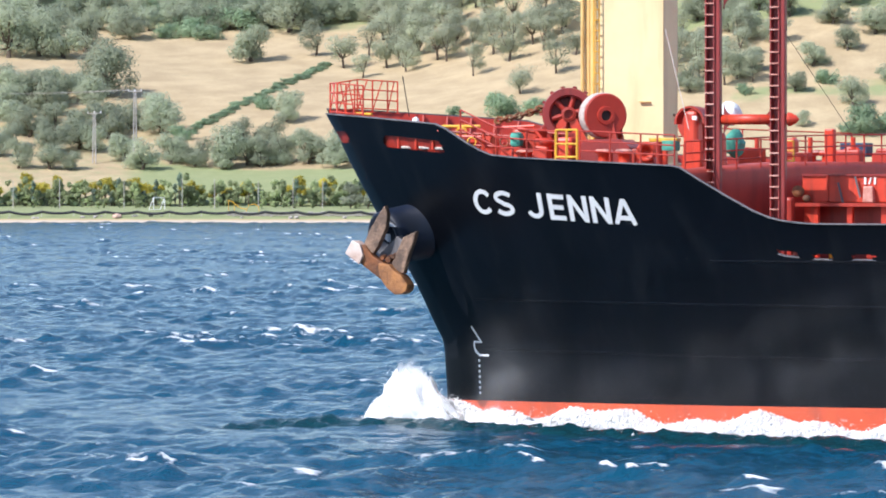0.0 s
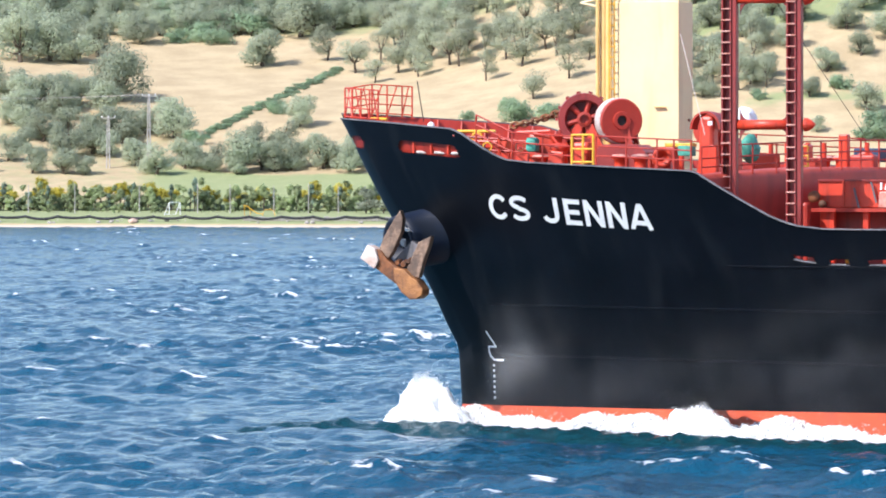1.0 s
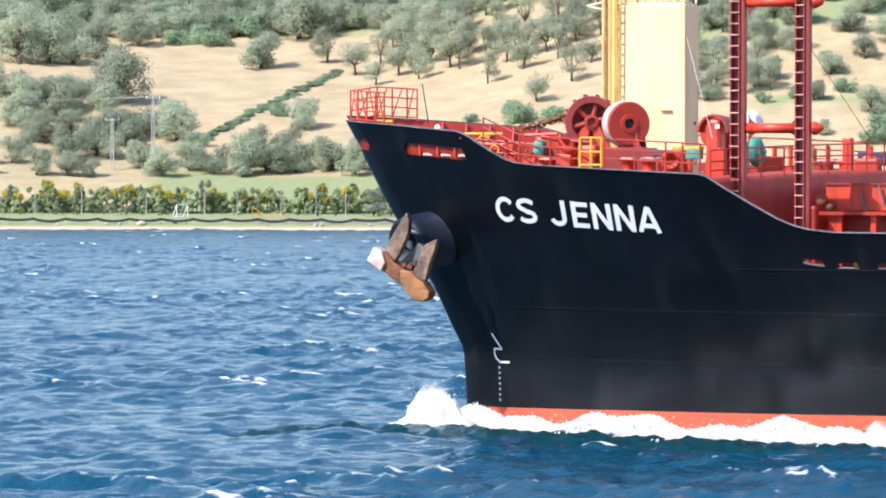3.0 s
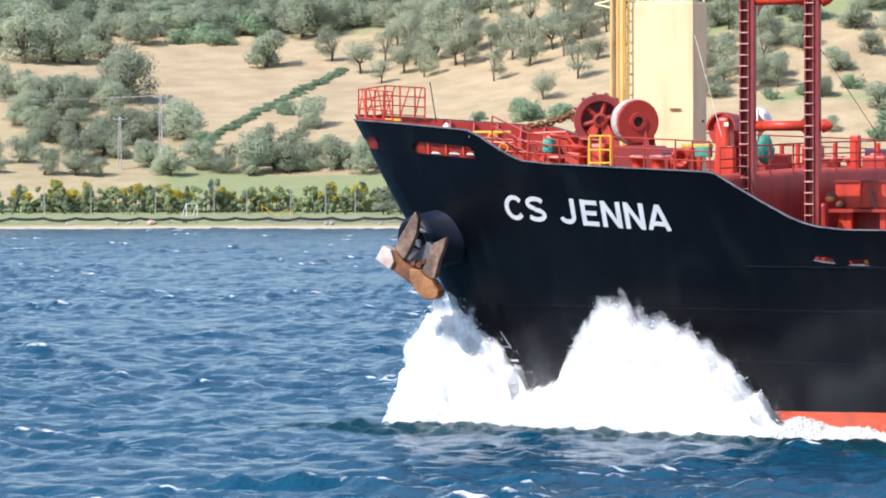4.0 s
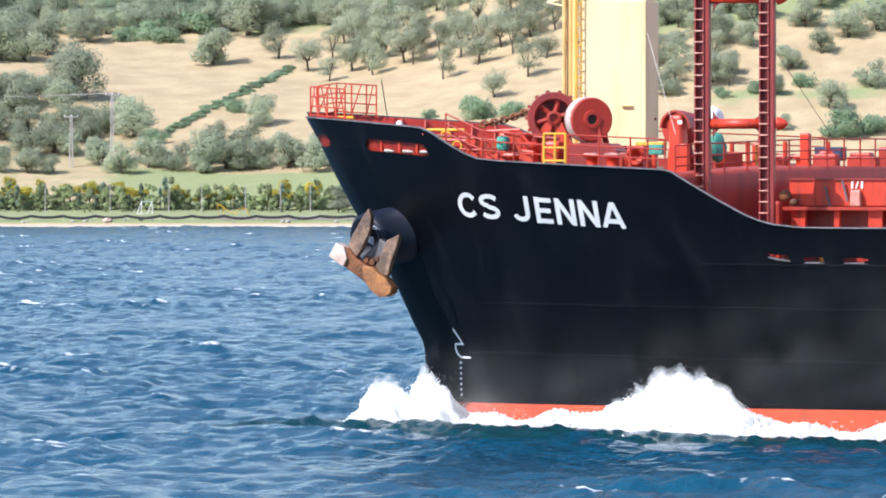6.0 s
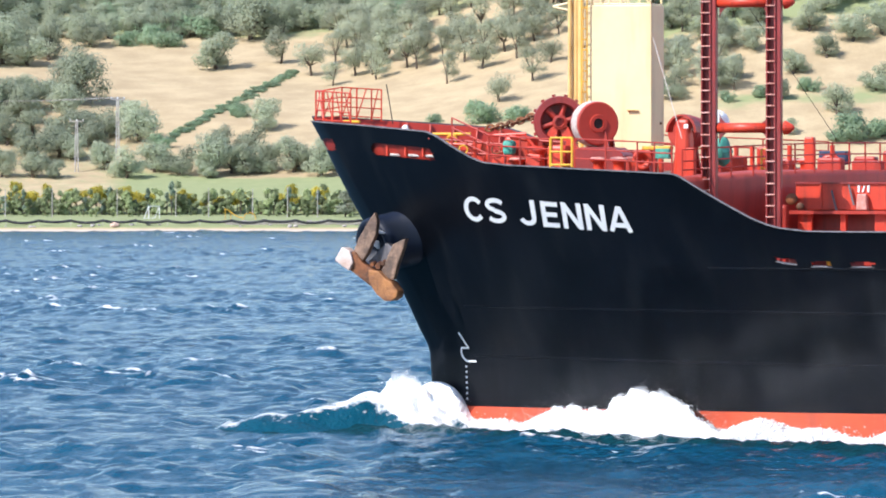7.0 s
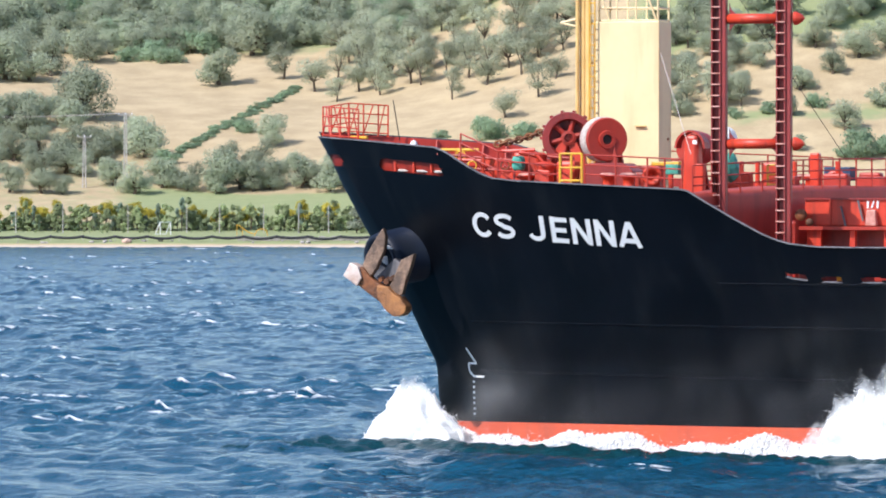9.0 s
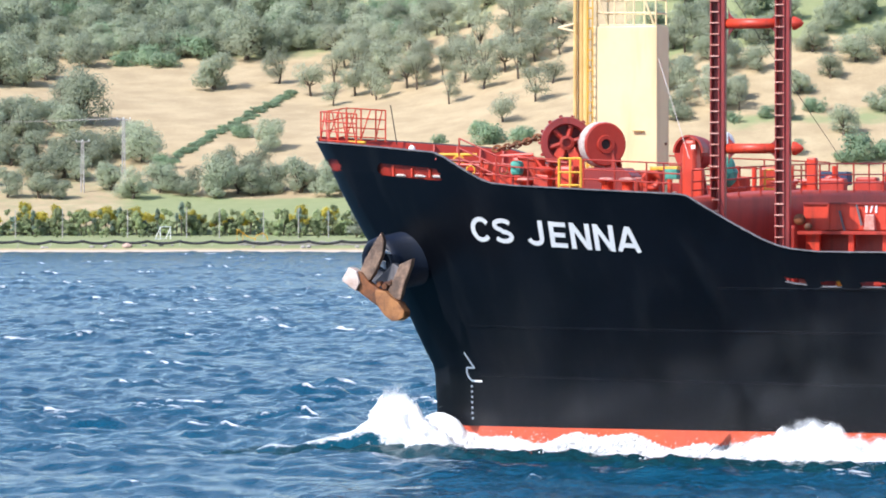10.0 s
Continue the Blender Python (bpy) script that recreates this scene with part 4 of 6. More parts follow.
# ---- rails ----
def railing(name, feet, tall, bars, material, label, r=0.028, stays=False):
    """A guard rail: a post at each foot and bars from post to post."""
    base = new(name)
    base.parent = ship
    base["label"] = label
    up = Vector((0, 0, tall))
    for f in feet:
        bm = bmesh.new()
        tube(bm, Vector(f) - Vector((0, 0, 0.05)), Vector(f) + up, r * 1.15, n=6)
        part("post", bm, material, base)
    for k in bars:
        bm = bmesh.new()
        run(bm, [Vector(f) + up * k for f in feet], r)
        part("bar", bm, material, base)
    return base


def edge_foot(a, side=1, inset=0.18, z=None):
    zt = float(np.interp(a, SHEER_X, SHEER_Z))
    p = max(port(a, zt) - inset, 0.1)
    return Vector((a, -p * side, (zt + (0.17 if side < 0 else 0)) if z is None else z))


# bow pulpit, a tall cage of rails right round the tip of the bow
pulpit_feet = [edge_foot(a, 1, 0.25) for a in (-2.25, -2.7, -3.15, -3.6)] + [Vector((-4.16, -0.25, 10.6)), Vector((-4.16, 0.45, 10.62))] + [edge_foot(a, -1, 0.25) for a in (-3.6, -3.15, -2.7, -2.4)]
pul = railing("bow_pulpit", pulpit_feet, 1.08, (0.06, 0.36, 0.68, 1.0), RED_BRIGHT, "red tubular rail cage at the tip of the bow", 0.026)
for f, g in zip(pulpit_feet, pulpit_feet[1:]):
    bm = bmesh.new()
    tube(bm, f, g.lerp(f, 0.35) + Vector((0, 0, 1.08)), 0.024, n=6)
    part("brace", bm, RED_BRIGHT, pul)
railing("guard_rail", [edge_foot(a, 1, 0.2, max(FORE_DECK, float(np.interp(a, SHEER_X, SHEER_Z)) - 0.05)) for a in (2.6, 4.2, 5.6, 7.0)], 1.0, (0.33, 0.66, 1.0), RED, "red tubular guard rail at the deck edge")
railing("guard_rail", [edge_foot(a, 1, 0.2) for a in (8.0, 9.3, 10.6, 11.3, 12.0)], 1.0, (0.33, 0.66, 1.0), RED, "red tubular guard rail at the deck edge")
railing("guard_rail", [edge_foot(a, -1, 0.2) for a in (4.2, 5.6, 7.0, 8.4, 9.8, 11.2, 12.0)], 1.0, (0.33, 0.66, 1.0), RED, "red tubular guard rail at the deck edge")
railing("guard_rail", [Vector((12.3 + 0.8 * (1 - (y / pp) ** 2) + 0.17 * (y + pp), y, 8.53 + 0.16 * (1 - (y / pp) ** 2) + 0.012 * (y + pp))) for y in np.linspace(-pp + 0.1, pp - 0.1, 15)], 0.98, (0.3, 0.6, 1.0), RED, "red tubular guard rail above the bulkhead")
# yellow gate
gate = railing("gate", [Vector((7.02, -8.05, 8.98)), Vector((7.46, -8.2, 8.98)), Vector((7.9, -8.4, 8.98))], 0.96, (0.04, 0.5, 1.0), YELLOW, "yellow tubular gate in the guard rail", 0.04)


# ---- forecastle machinery ----
def winch(a, p, z, r, long, rope, label, face=(0.0, -1, 0), paint=RED):
    base = new("mooring_winch")
    base.parent = ship
    base["label"] = label
    m = axis(at(a, p, z), face)
    bm = bmesh.new()
    lathe(bm, [(r, 0), (r, 0.09), (r * 0.94, 0.12), (0.42 * r, 0.10), (0.40 * r, 0.16), (0.24 * r, 0.16), (0.22 * r, 0.0)], m, 40)
    part("flange", bm, paint, base)
    bm = bmesh.new()
    lathe(bm, [(r * 0.98, -0.02), (r * 1.04, -0.06), (r * 1.04, -long + 0.05), (r * 0.98, -long)], m, 40)
    part("rope_coil", bm, rope, base, "pale mooring rope wound on the drum" if rope is ROPE else "")
    bm = bmesh.new()
    lathe(bm, [(r * 1.0, -long - 0.1), (r * 1.0, -long), (0.3, -long)], m, 40)
    part("flange", bm, RED_DARK, base)
    bm = bmesh.new()
    lathe(bm, [(0.22 * r, 0.10), (0.22 * r, -long - 0.5)], m, 16)
    part("shaft", bm, DARK, base)
    for off in (-0.12, -long - 0.3):
        bm = bmesh.new()
        c = at(a, p + off, 0)
        prism(bm, [[Vector((c.x + sx * w, c.y + sy * 0.07, zz)) for sx, sy in ((-1, -1), (1, -1), (1, 1), (-1, 1))] for zz, w in ((FORE_DECK, 0.85 * r), (z - 0.2 * r, 0.36 * r), (z - 0.05, 0.25 * r))])
        part("bearing", bm, RED, base)
    bm = bmesh.new()
    box(bm, at(a, p - long / 2, FORE_DECK + 0.14), (2.2 * r, long + 1.2, 0.28), bevel=0.03)
    part("bedplate", bm, RED, base)
    return base


winch(7.95, 5.6, 10.44, 0.76, 0.5, ROPE, "red winch drum wound with pale mooring rope", (0.62, -0.78, 0))
wheel = new("chain_windlass")
wheel.parent = ship
wheel["label"] = "red chain windlass wheel with open spokes"
WM = axis(at(6.3, 4.6, 10.50), (0.3, -0.95, 0))
# The back plate's darker red stands for the shade inside the wheel.
for name, profile, paint in (("rim", [(0.89, -0.16), (0.92, -0.05), (0.89, 0.12), (0.68, 0.12), (0.62, 0.02), (0.62, -0.30), (0.89, -0.30), (0.89, -0.16)], RED_DARK), ("hub", [(0.26, -0.4), (0.26, 0.16), (0.16, 0.18), (0.14, 0.05)], RED), ("back_plate", [(0.86, -0.34), (0.86, -0.44), (0.1, -0.44)], RED_DARK), ("brake_drum", [(0.5, -0.44), (0.5, -1.0), (0.1, -1.0)], RED_DARK)):
    bm = bmesh.new()
    lathe(bm, profile, WM, 40)
    part(name, bm, paint, wheel)
for i in range(6):
    t = 2 * math.pi * (i + 0.25) / 6
    bm = bmesh.new()
    tube(bm, WM @ Vector((0.2 * math.cos(t), 0.2 * math.sin(t), -0.08)), WM @ Vector((0.66 * math.cos(t), 0.66 * math.sin(t), -0.08)), 0.09, 0.11, n=8)
    part("spoke", bm, RED, wheel)
for i in range(14):
    t = 2 * math.pi * i / 14
    bm = bmesh.new()
    box(bm, WM @ Vector((0.93 * math.cos(t), 0.93 * math.sin(t), -0.1)), (0.1, 0.16, 0.1), (0, -math.degrees(t), 0))
    part("cog", bm, RED_DARK, wheel)
for dx in (-0.55, 0.5):
    bm = bmesh.new()
    prism(bm, [[Vector((6.3 + dx * k + sx * w, -4.55 + sy * 0.1, zz)) for sx, sy in ((-1, -1), (1, -1), (1, 1), (-1, 1))] for zz, k, w in ((FORE_DECK, 1.0, 0.3), (9.6, 0.9, 0.22), (10.35, 0.3, 0.16))])
    part("bearing", bm, RED_BRIGHT, wheel)
winch(10.45, 3.6, 10.15, 0.56, 0.6, RED_DARK, "red winch drum beside the crane column", (-0.3, -0.95, 0))

chain = new("anchor_chain")
chain.parent = ship
chain["label"] = "rusty stud-link anchor chain running to the windlass"
c0, c1 = at(3.75, 4.6, 10.30), at(5.75, 4.5, 10.95)
for i in range(12):
    k = i / 11
    c = c0.lerp(c1, k) - Vector((0, 0, 0.10 * 4 * k * (1 - k)))
    m = axis(c, (0, -1, 0)) if i % 2 else axis(c, (0.4, -0.2, 1))
    t = (c1 - c0).normalized()
    y = Vector((0, -1, 0)) if i % 2 else Vector((-t.z, 0, t.x))
    y = (y - t * y.dot(t)).normalized()
    fr = Matrix((t, y, t.cross(y))).transposed().to_4x4()
    bm = bmesh.new()
    ring(bm, Matrix.Translation(c) @ fr, 0.10, 0.04, 12, 6, 1.45)
    part("link", bm, RUST, chain)


def block(name, a, p, z, size, material, label="", turn=(0, 0, 0), bevel=0.03, taper=1.0):
    bm = bmesh.new()
    box(bm, at(a, p, z), size, turn, bevel, taper)
    return part(name, bm, material, ship, label)


def post(name, p0, p1, r, material, label="", r1=None, n=12):
    bm = bmesh.new()
    tube(bm, p0, p1, r, r1, n)
    return part(name, bm, material, ship, label)


block("gear_housing", 5.15, 5.4, 9.25, (0.95, 1.0, 1.5), RED_BRIGHT, "red winch gear housing", bevel=0.1)
block("gear_housing", 6.9, 6.6, 9.1, (0.7, 0.8, 1.2), RED_BRIGHT, "red winch gear housing", bevel=0.12)
block("chain_stopper", 3.2, 4.3, 9.5, (0.5, 0.7, 0.75), RED_BRIGHT, "red chain stopper", (0, 18, 0), 0.05, 0.7)
block("chain_stopper", 2.2, 3.6, 9.3, (0.5, 0.7, 0.9), RED, "red chain stopper", (0, -12, 0), 0.05, 0.7)
block("windlass_bed", 4.9, 4.0, 8.7, (3.2, 1.4, 0.5), RED, "red windlass bedplate")
block("locker", 8.95, 4.2, 9.0, (1.3, 0.9, 1.1), RED, "red deck locker", bevel=0.05)
block("locker", 10.55, 6.3, 9.4, (0.5, 0.5, 0.35), GREEN, "grey-green deck locker")
block("tray", 10.3, 6.2, 9.6, (1.0, 0.5, 0.14), YELLOW, "yellow drip tray")
block("winch_motor", 5.0, 6.3, 9.62, (0.4, 0.5, 0.5), GREEN, "green hydraulic motor", bevel=0.12)
block("winch_gearbox", 10.8, 4.6, 9.5, (0.6, 0.8, 2.2), RED_BRIGHT, "red upright winch gearbox", (0, 0, 0), 0.12, 0.8)
block("winch_gearbox", 11.9, 5.2, 9.2, (0.5, 0.6, 1.3), RED_BRIGHT, "red upright winch gearbox", (0, 0, 0), 0.1, 0.8)
block("winch_gearbox", 10.9, -6.0, 9.2, (0.7, 0.7, 1.0), RED_BRIGHT, "red winch gear housing", bevel=0.1)
block("winch_gearbox", 9.9, -5.0, 9.05, (0.9, 0.6, 0.6), RED_BRIGHT, "red winch gear housing", bevel=0.1)
block("winch_gearbox", 12.2, -7.0, 9.3, (0.35, 0.4, 1.5), RED_BRIGHT, "red upright winch gearbox", bevel=0.06)
for a, p, w, h in ((13.4, -5.4, 0.9, 0.55), (14.3, -7.2, 1.1, 0.45), (14.9, -8.6, 0.7, 0.8), (13.8, -8.9, 0.8, 0.6)):
    block("winch_gearbox", a, p, 8.6 + h / 2, (w, 0.6, h + 0.3), RED, "red winch gear housing", bevel=0.08)
block("stores_chest", 11.5, -5.5, 8.95, (0.8, 0.6, 0.5), RED, "red deck chest")
for a in (-0.55, 0.35, 1.2):
    c = on_hull(a, 9.52 - 0.03 * a, -0.06)[0]
    post("fairlead_roller", c - Vector((0, 0, 0.2)), c + Vector((0, 0, 0.2)), 0.05, RED_BRIGHT, "upright roller in the bulwark opening", n=10)
    # Pale colour stands for the bright highlights on the lower rollers.
    post("fairlead_roller", c + Vector((0.15, -0.05, -0.17)), c + Vector((0.62, -0.27, -0.18)), 0.05, ROPE, "lower roller coloured pale like a highlight in the opening", n=10)
block("box", 12.7, -8.6, 9.3, (1.0, 0.8, 0.5), BLUE, "blue box on the forecastle deck")
# frames and stays among the gear
for a, p, h in ((2.3, 3.9, 1.15), (2.9, 4.5, 1.05), (3.7, 4.9, 1.25), (4.25, 5.1, 1.3), (5.7, 5.6, 1.2), (6.6, 5.8, 1.1)):
    post("stanchion", at(a, p, FORE_DECK), at(a + 0.1, p, FORE_DECK + h), 0.07, RED_BRIGHT, n=8)
for a0, z0, a1, z1 in ((2.9, 9.9, 3.6, 8.9), (3.9, 9.9, 4.6, 9.0), (4.6, 9.95, 6.4, 9.8), (1.6, 9.95, 4.8, 9.7), (5.0, 9.2, 7.2, 9.2), (1.9, 9.5, 4.4, 9.35)):
    post("pipe", at(a0, 4.9, z0), at(a1, 4.9, z1), 0.045, RED, n=8)
brake = post("brake_spindle", at(1.55, 4.3, 10.10), at(2.95, 4.3, 10.10), 0.055, YELLOW, "yellow brake spindle")
bm = bmesh.new()
ring(bm, axis(at(2.28, 4.35, 9.88), (0, -1, 0)), 0.17, 0.05, 18, 6)
part("hand_wheel", bm, YELLOW, brake)
post("rail_bar", at(-2.7, 1.6, 10.58), at(-1.85, 2.2, 10.55), 0.05, YELLOW, "yellow painted bar on the bulwark")
bm = bmesh.new()
lathe(bm, [(0.13, 0), (0.13, 0.08), (0.11, 0.16), (0.06, 0.22), (0.01, 0.24)], pose(0.42, -3.9, 10.20), 16)
part("bow_light", bm, WHITE, ship, "white domed bow light", True)


def bollard(a, p, z):
    bm = bmesh.new()
    lathe(bm, [(0.19, 0), (0.19, 0.42), (0.30, 0.48), (0.31, 0.53), (0.24, 0.58), (0.02, 0.60)], pose(a, -p, z), 18)
    b = part("bollard", bm, RED_BRIGHT, ship, "red mooring bollard with pale top", True)
    bm = bmesh.new()
    lathe(bm, [(0.315, 0.535), (0.25, 0.60), (0.02, 0.62)], pose(a, -p, z), 18)
    part("cap", bm, RUNG, b)


for a, p in ((8.75, 8.1), (9.5, 8.2), (5.3, 6.3), (11.0, -8.6), (11.6, -8.6)):
    bollard(a, p, FORE_DECK + 0.25)
block("bollard_base", 9.1, 8.1, FORE_DECK + 0.15, (1.4, 0.6, 0.25), RED)
bm = bmesh.new()
lathe(bm, [(0.16, 0.02), (0.20, -0.1), (0.33, 0.0), (0.34, 0.22), (0.30, 0.26), (0.18, 0.2), (0.12, 0.0)], axis(at(10.6, 9.1, 9.18), (0.25, -1, 0)), 24)
part("roller_fairlead", bm, RED_BRIGHT, ship, "red roller fairlead", True)
block("fairlead_foot", 10.6, 8.95, 8.75, (0.7, 0.4, 0.55), RED, taper=0.7)

# heavy bed under the rope winch, a capstan, and the stiffeners of the far bulwark
bm = bmesh.new()
prism(bm, [[at(8.35 + sx * w, 6.3 + sy * 0.7, z) for sx, sy in ((-1, -1), (1, -1), (1, 1), (-1, 1))] for z, w in ((FORE_DECK, 1.0), (9.35, 0.95), (9.62, 0.62))])
bmesh.ops.recalc_face_normals(bm, faces=bm.faces[:])
bmesh.ops.bevel(bm, geom=bm.edges[:], offset=0.03, segments=1, affect="EDGES")
part("winch_bed", bm, RED_DARK, ship, "dark red heavy bed under the rope winch")
bm = bmesh.new()
lathe(bm, [(0.44, 0.0), (0.44, 0.12), (0.33, 0.2), (0.30, 0.95), (0.36, 1.05), (0.36, 1.18), (0.2, 1.24), (0.02, 1.26)], pose(5.98, -6.4, FORE_DECK), 24)
part("capstan", bm, RED_BRIGHT, ship, "red upright capstan", True)
for a in np.arange(-1.6, 6.6, 0.72):
    foot = edge_foot(float(a), -1, 0.22)
    bm = bmesh.new()
    prism(bm, [[Vector((foot.x + sx * 0.03, foot.y - d0 + sy * d1, z)) for sx, sy in ((-1, -1), (1, -1), (1, 1), (-1, 1))] for z, d0, d1 in ((FORE_DECK, 0.30, 0.30), (foot.z - 0.05, 0.06, 0.06))])
    part("bulwark_stay", bm, RED, ship, "red stiffener of the bulwark")
bm = bmesh.new()
for dx in (-0.22, 0.22):
    tube(bm, at(5.0 + dx, 6.3, FORE_DECK), at(5.0 + dx * 0.6, 6.3, 9.42), 0.04, n=6)
part("motor_stand", bm, RED_DARK, ship, "dark legs under the green motor")

# green canvas-covered gear and far-side fittings
bm = bmesh.new()
lathe(bm, [(0.02, 0.12), (0.30, 0.10), (0.44, 0.04), (0.48, -0.1), (0.42, -0.3), (0.3, -0.4)], axis(at(11.25, 1.0, 9.5), (0.96, -0.25, 0.15)), 18)
for v in bm.verts:
    v.co += Vector((0, 0.3, 1)) * 0.16 * noise.noise(v.co * 3.1) + Vector((0.3, 1, 0)) * 0.12 * noise.noise(v.co * 4.3)
part("green_cover", bm, GREEN, ship, "green canvas cover over a winch", True)
bm = bmesh.new()
lathe(bm, [(0.02, 0.2), (0.3, 0.16), (0.42, 0.02), (0.4, -0.3)], axis(at(11.0, 0.9, 10.6), (0.6, -0.5, 0.5)), 14)
part("white_cover", bm, WHITE, ship, "white canvas cover over a winch", True)
bm = bmesh.new()
ring(bm, axis(at(12.7, -8.0, 9.05), (0.1, -1, 0)), 0.3, 0.1, 20, 8)
part("fairlead_ring", bm, RED_BRIGHT, ship, "red round fairlead")
for a in (9.3, 9.9, 10.7, 11.3, 12.1, 12.9):
    post("stanchion", at(a, -7.5, FORE_DECK), at(a, -7.5, 9.75), 0.09, RED_BRIGHT, n=8)
railing("gate", [at(11.2, -4.0, 8.6), at(11.75, -4.0, 8.6)], 1.0, (0.3, 0.66, 1.0), YELLOW, "yellow tubular gate in the guard rail", 0.035)


# cowl, control stand and small fittings beside the crane column
bm = bmesh.new()
for i in range(10):
    t0, t1 = math.pi * i / 10, math.pi * (i + 1) / 10
    q = [at(10.75 - 0.55 * math.cos(t), p, 10.15 + 0.62 * math.sin(t)) for t, p in ((t0, 4.9), (t1, 4.9), (t1, 4.2), (t0, 4.2))]
    bm.faces.new([bm.verts.new(v) for v in q])
bmesh.ops.remove_doubles(bm, verts=bm.verts[:], dist=0.001)
ob = part("winch_cowl", bm, RED, ship, "arched red cowl over a winch")
ob.modifiers.new("thick", "SOLIDIFY").thickness = 0.07
block("notice", 10.98, 5.05, 10.35, (0.16, 0.02, 0.14), WHITE, "small white notice plate", bevel=0.0)
block("control_stand", 11.55, 6.4, 9.0, (0.3, 0.35, 1.2), RED_BRIGHT, "red control stand", bevel=0.05)
block("valve_box", 9.75, 7.2, 8.95, (0.5, 0.4, 0.7), RED, "red valve box", bevel=0.05)
for a, p, h in ((7.2, 7.2, 0.9), (8.6, 7.0, 0.75), (9.9, 8.0, 0.7), (11.2, 8.9, 0.8)):
    post("vent_pipe", at(a, p, FORE_DECK), at(a, p, FORE_DECK + h), 0.09, RED_BRIGHT, "red vent pipe", n=10)
for a, p, z, w in ((4.35, 5.35, 9.2, 0.5), (3.45, 4.75, 9.15, 0.45), (6.0, 6.7, 9.0, 0.6), (2.7, 4.1, 9.5, 0.35)):
    block("valve_chest", a, p, z, (w, 0.35, w * 1.3), RED_BRIGHT, "red valve chest on the forecastle", (0, 6, 0), 0.05, 0.85)
for a0, z0, a1, z1, p in ((3.3, 10.0, 3.3, 9.1, 4.9), (4.9, 10.0, 5.5, 9.9, 5.9), (4.0, 10.05, 5.2, 10.1, 5.0), (2.1, 9.75, 3.4, 9.72, 4.5), (5.5, 10.0, 6.1, 9.3, 6.0)):
    post("brace", at(a0, p, z0), at(a1, p, z1), 0.06, RED_BRIGHT, n=8)
for a in (3.1, 4.3, 5.2):
    bm = bmesh.new()
    ring(bm, axis(at(a, 5.6, 9.55), (0.2, -1, 0.1)), 0.15, 0.025, 16, 6)
    part("hand_wheel", bm, YELLOW if a == 3.1 else RUST, ship, "small valve hand wheel")
# hatch-end fittings
for a, z in ((16.6, 7.9), (17.2, 8.1)):
    post("cleat_arm", at(a, 6.75, z + 0.25), at(a + 0.18, 6.75, z - 0.45), 0.04, EDGE, "grey hatch cleat arm", n=6)
for y in (-5.2, -1.2, 3.4):
    bm = bmesh.new()
    lathe(bm, [(0.11, 0), (0.11, 0.06), (0.05, 0.1)], axis((13.2 + 0.17 * (y + pp) - 0.1, y, 8.1), (1, 0, 0)), 12)
    part("drain_plug", bm, RED_DARK, ship)

# ---- crane column ----
crane = new("deck_crane")
crane.parent = ship
crane["label"] = "cream-painted box column of a deck crane"
CX, CP = 7.40, 0.4              # middle of the column: metres aft and to port
bm = bmesh.new()
box(bm, at(CX, CP, 11.53), (2.44, 1.6, 6.22), bevel=0.03)
part("column", bm, CREAM, crane)
bm = bmesh.new()
box(bm, at(CX, CP, 8.62), (2.9, 2.1, 0.4), bevel=0.04)
part("base_plate", bm, CREAM, crane)
for da, r, dp in ((-1.86, 0.07, 0.5), (-1.70, 0.13, 0.3), (-1.47, 0.11, 0.45), (-1.33, 0.04, 0.7)):
    bm = bmesh.new()
    tube(bm, at(CX + da, CP + dp, FORE_DECK), at(CX + da, CP + dp, 17.4), r, n=14)
    part("pipe", bm, OCHRE, crane, "ochre vertical pipe")
for z in (10.0, 11.6, 13.2, 14.6, 16.0):
    bm = bmesh.new()
    box(bm, at(CX - 1.55, CP + 0.3, z), (0.85, 0.12, 0.08))
    part("bracket", bm, OCHRE, crane)
for z0, z1 in ((14.78, 14.62), (14.45, 14.62)):
    bm = bmesh.new()
    tube(bm, at(CX - 1.8, CP + 0.3, z0), at(CX - 2.55, CP + 0.3, z1), 0.04, n=8)
    part("bracket", bm, CREAM, crane)
for da in (-1.29, -1.09):
    bm = bmesh.new()
    tube(bm, at(CX + da, CP + 0.95, 8.9), at(CX + da, CP + 0.95, 15.6), 0.024, n=6)
    part("ladder_stile", bm, YELLOW, crane)
for i in range(18):
    bm = bmesh.new()
    tube(bm, at(CX - 1.31, CP + 0.95, 9.0 + 0.37 * i), at(CX - 1.07, CP + 0.95, 9.0 + 0.37 * i), 0.022, n=5)
    part("rung", bm, YELLOW, crane)
box_top = 14.64
cage = [at(CX + da, CP + dp, box_top) for da, dp in ((-1.0, 0.7), (-0.35, 0.7), (0.35, 0.7), (1.15, 0.7), (1.15, -0.7), (0.35, -0.7), (-0.35, -0.7), (-1.0, -0.7), (-1.0, 0.7))]
top_rail = railing("crane_rail", cage, 0.95, (0.04, 0.5, 1.0), CREAM, "cream guard rail on the crane column", 0.032)
for da in (-0.95, 0.75):
    bm = bmesh.new()
    tube(bm, at(CX + da, CP + 0.7, box_top + 0.95), at(CX + da + 0.35, CP + 0.7, box_top), 0.04, n=6)
    part("brace", bm, CREAM, top_rail)
bm = bmesh.new()
tube(bm, at(CX + 1.26, CP + 0.75, 13.5), at(11.1, 6.0, 9.93), 0.013, n=6)
part("stay_wire", bm, ROPE, crane)
for z in (10.1, 11.5):
    bm = bmesh.new()
    lathe(bm, [(0.05, 0), (0.05, 0.05)], axis(at(CX + 1.22, CP - 0.3, z - 1.0), (1, 0, 0)), 10)
    part("bolt", bm, RUST, crane)
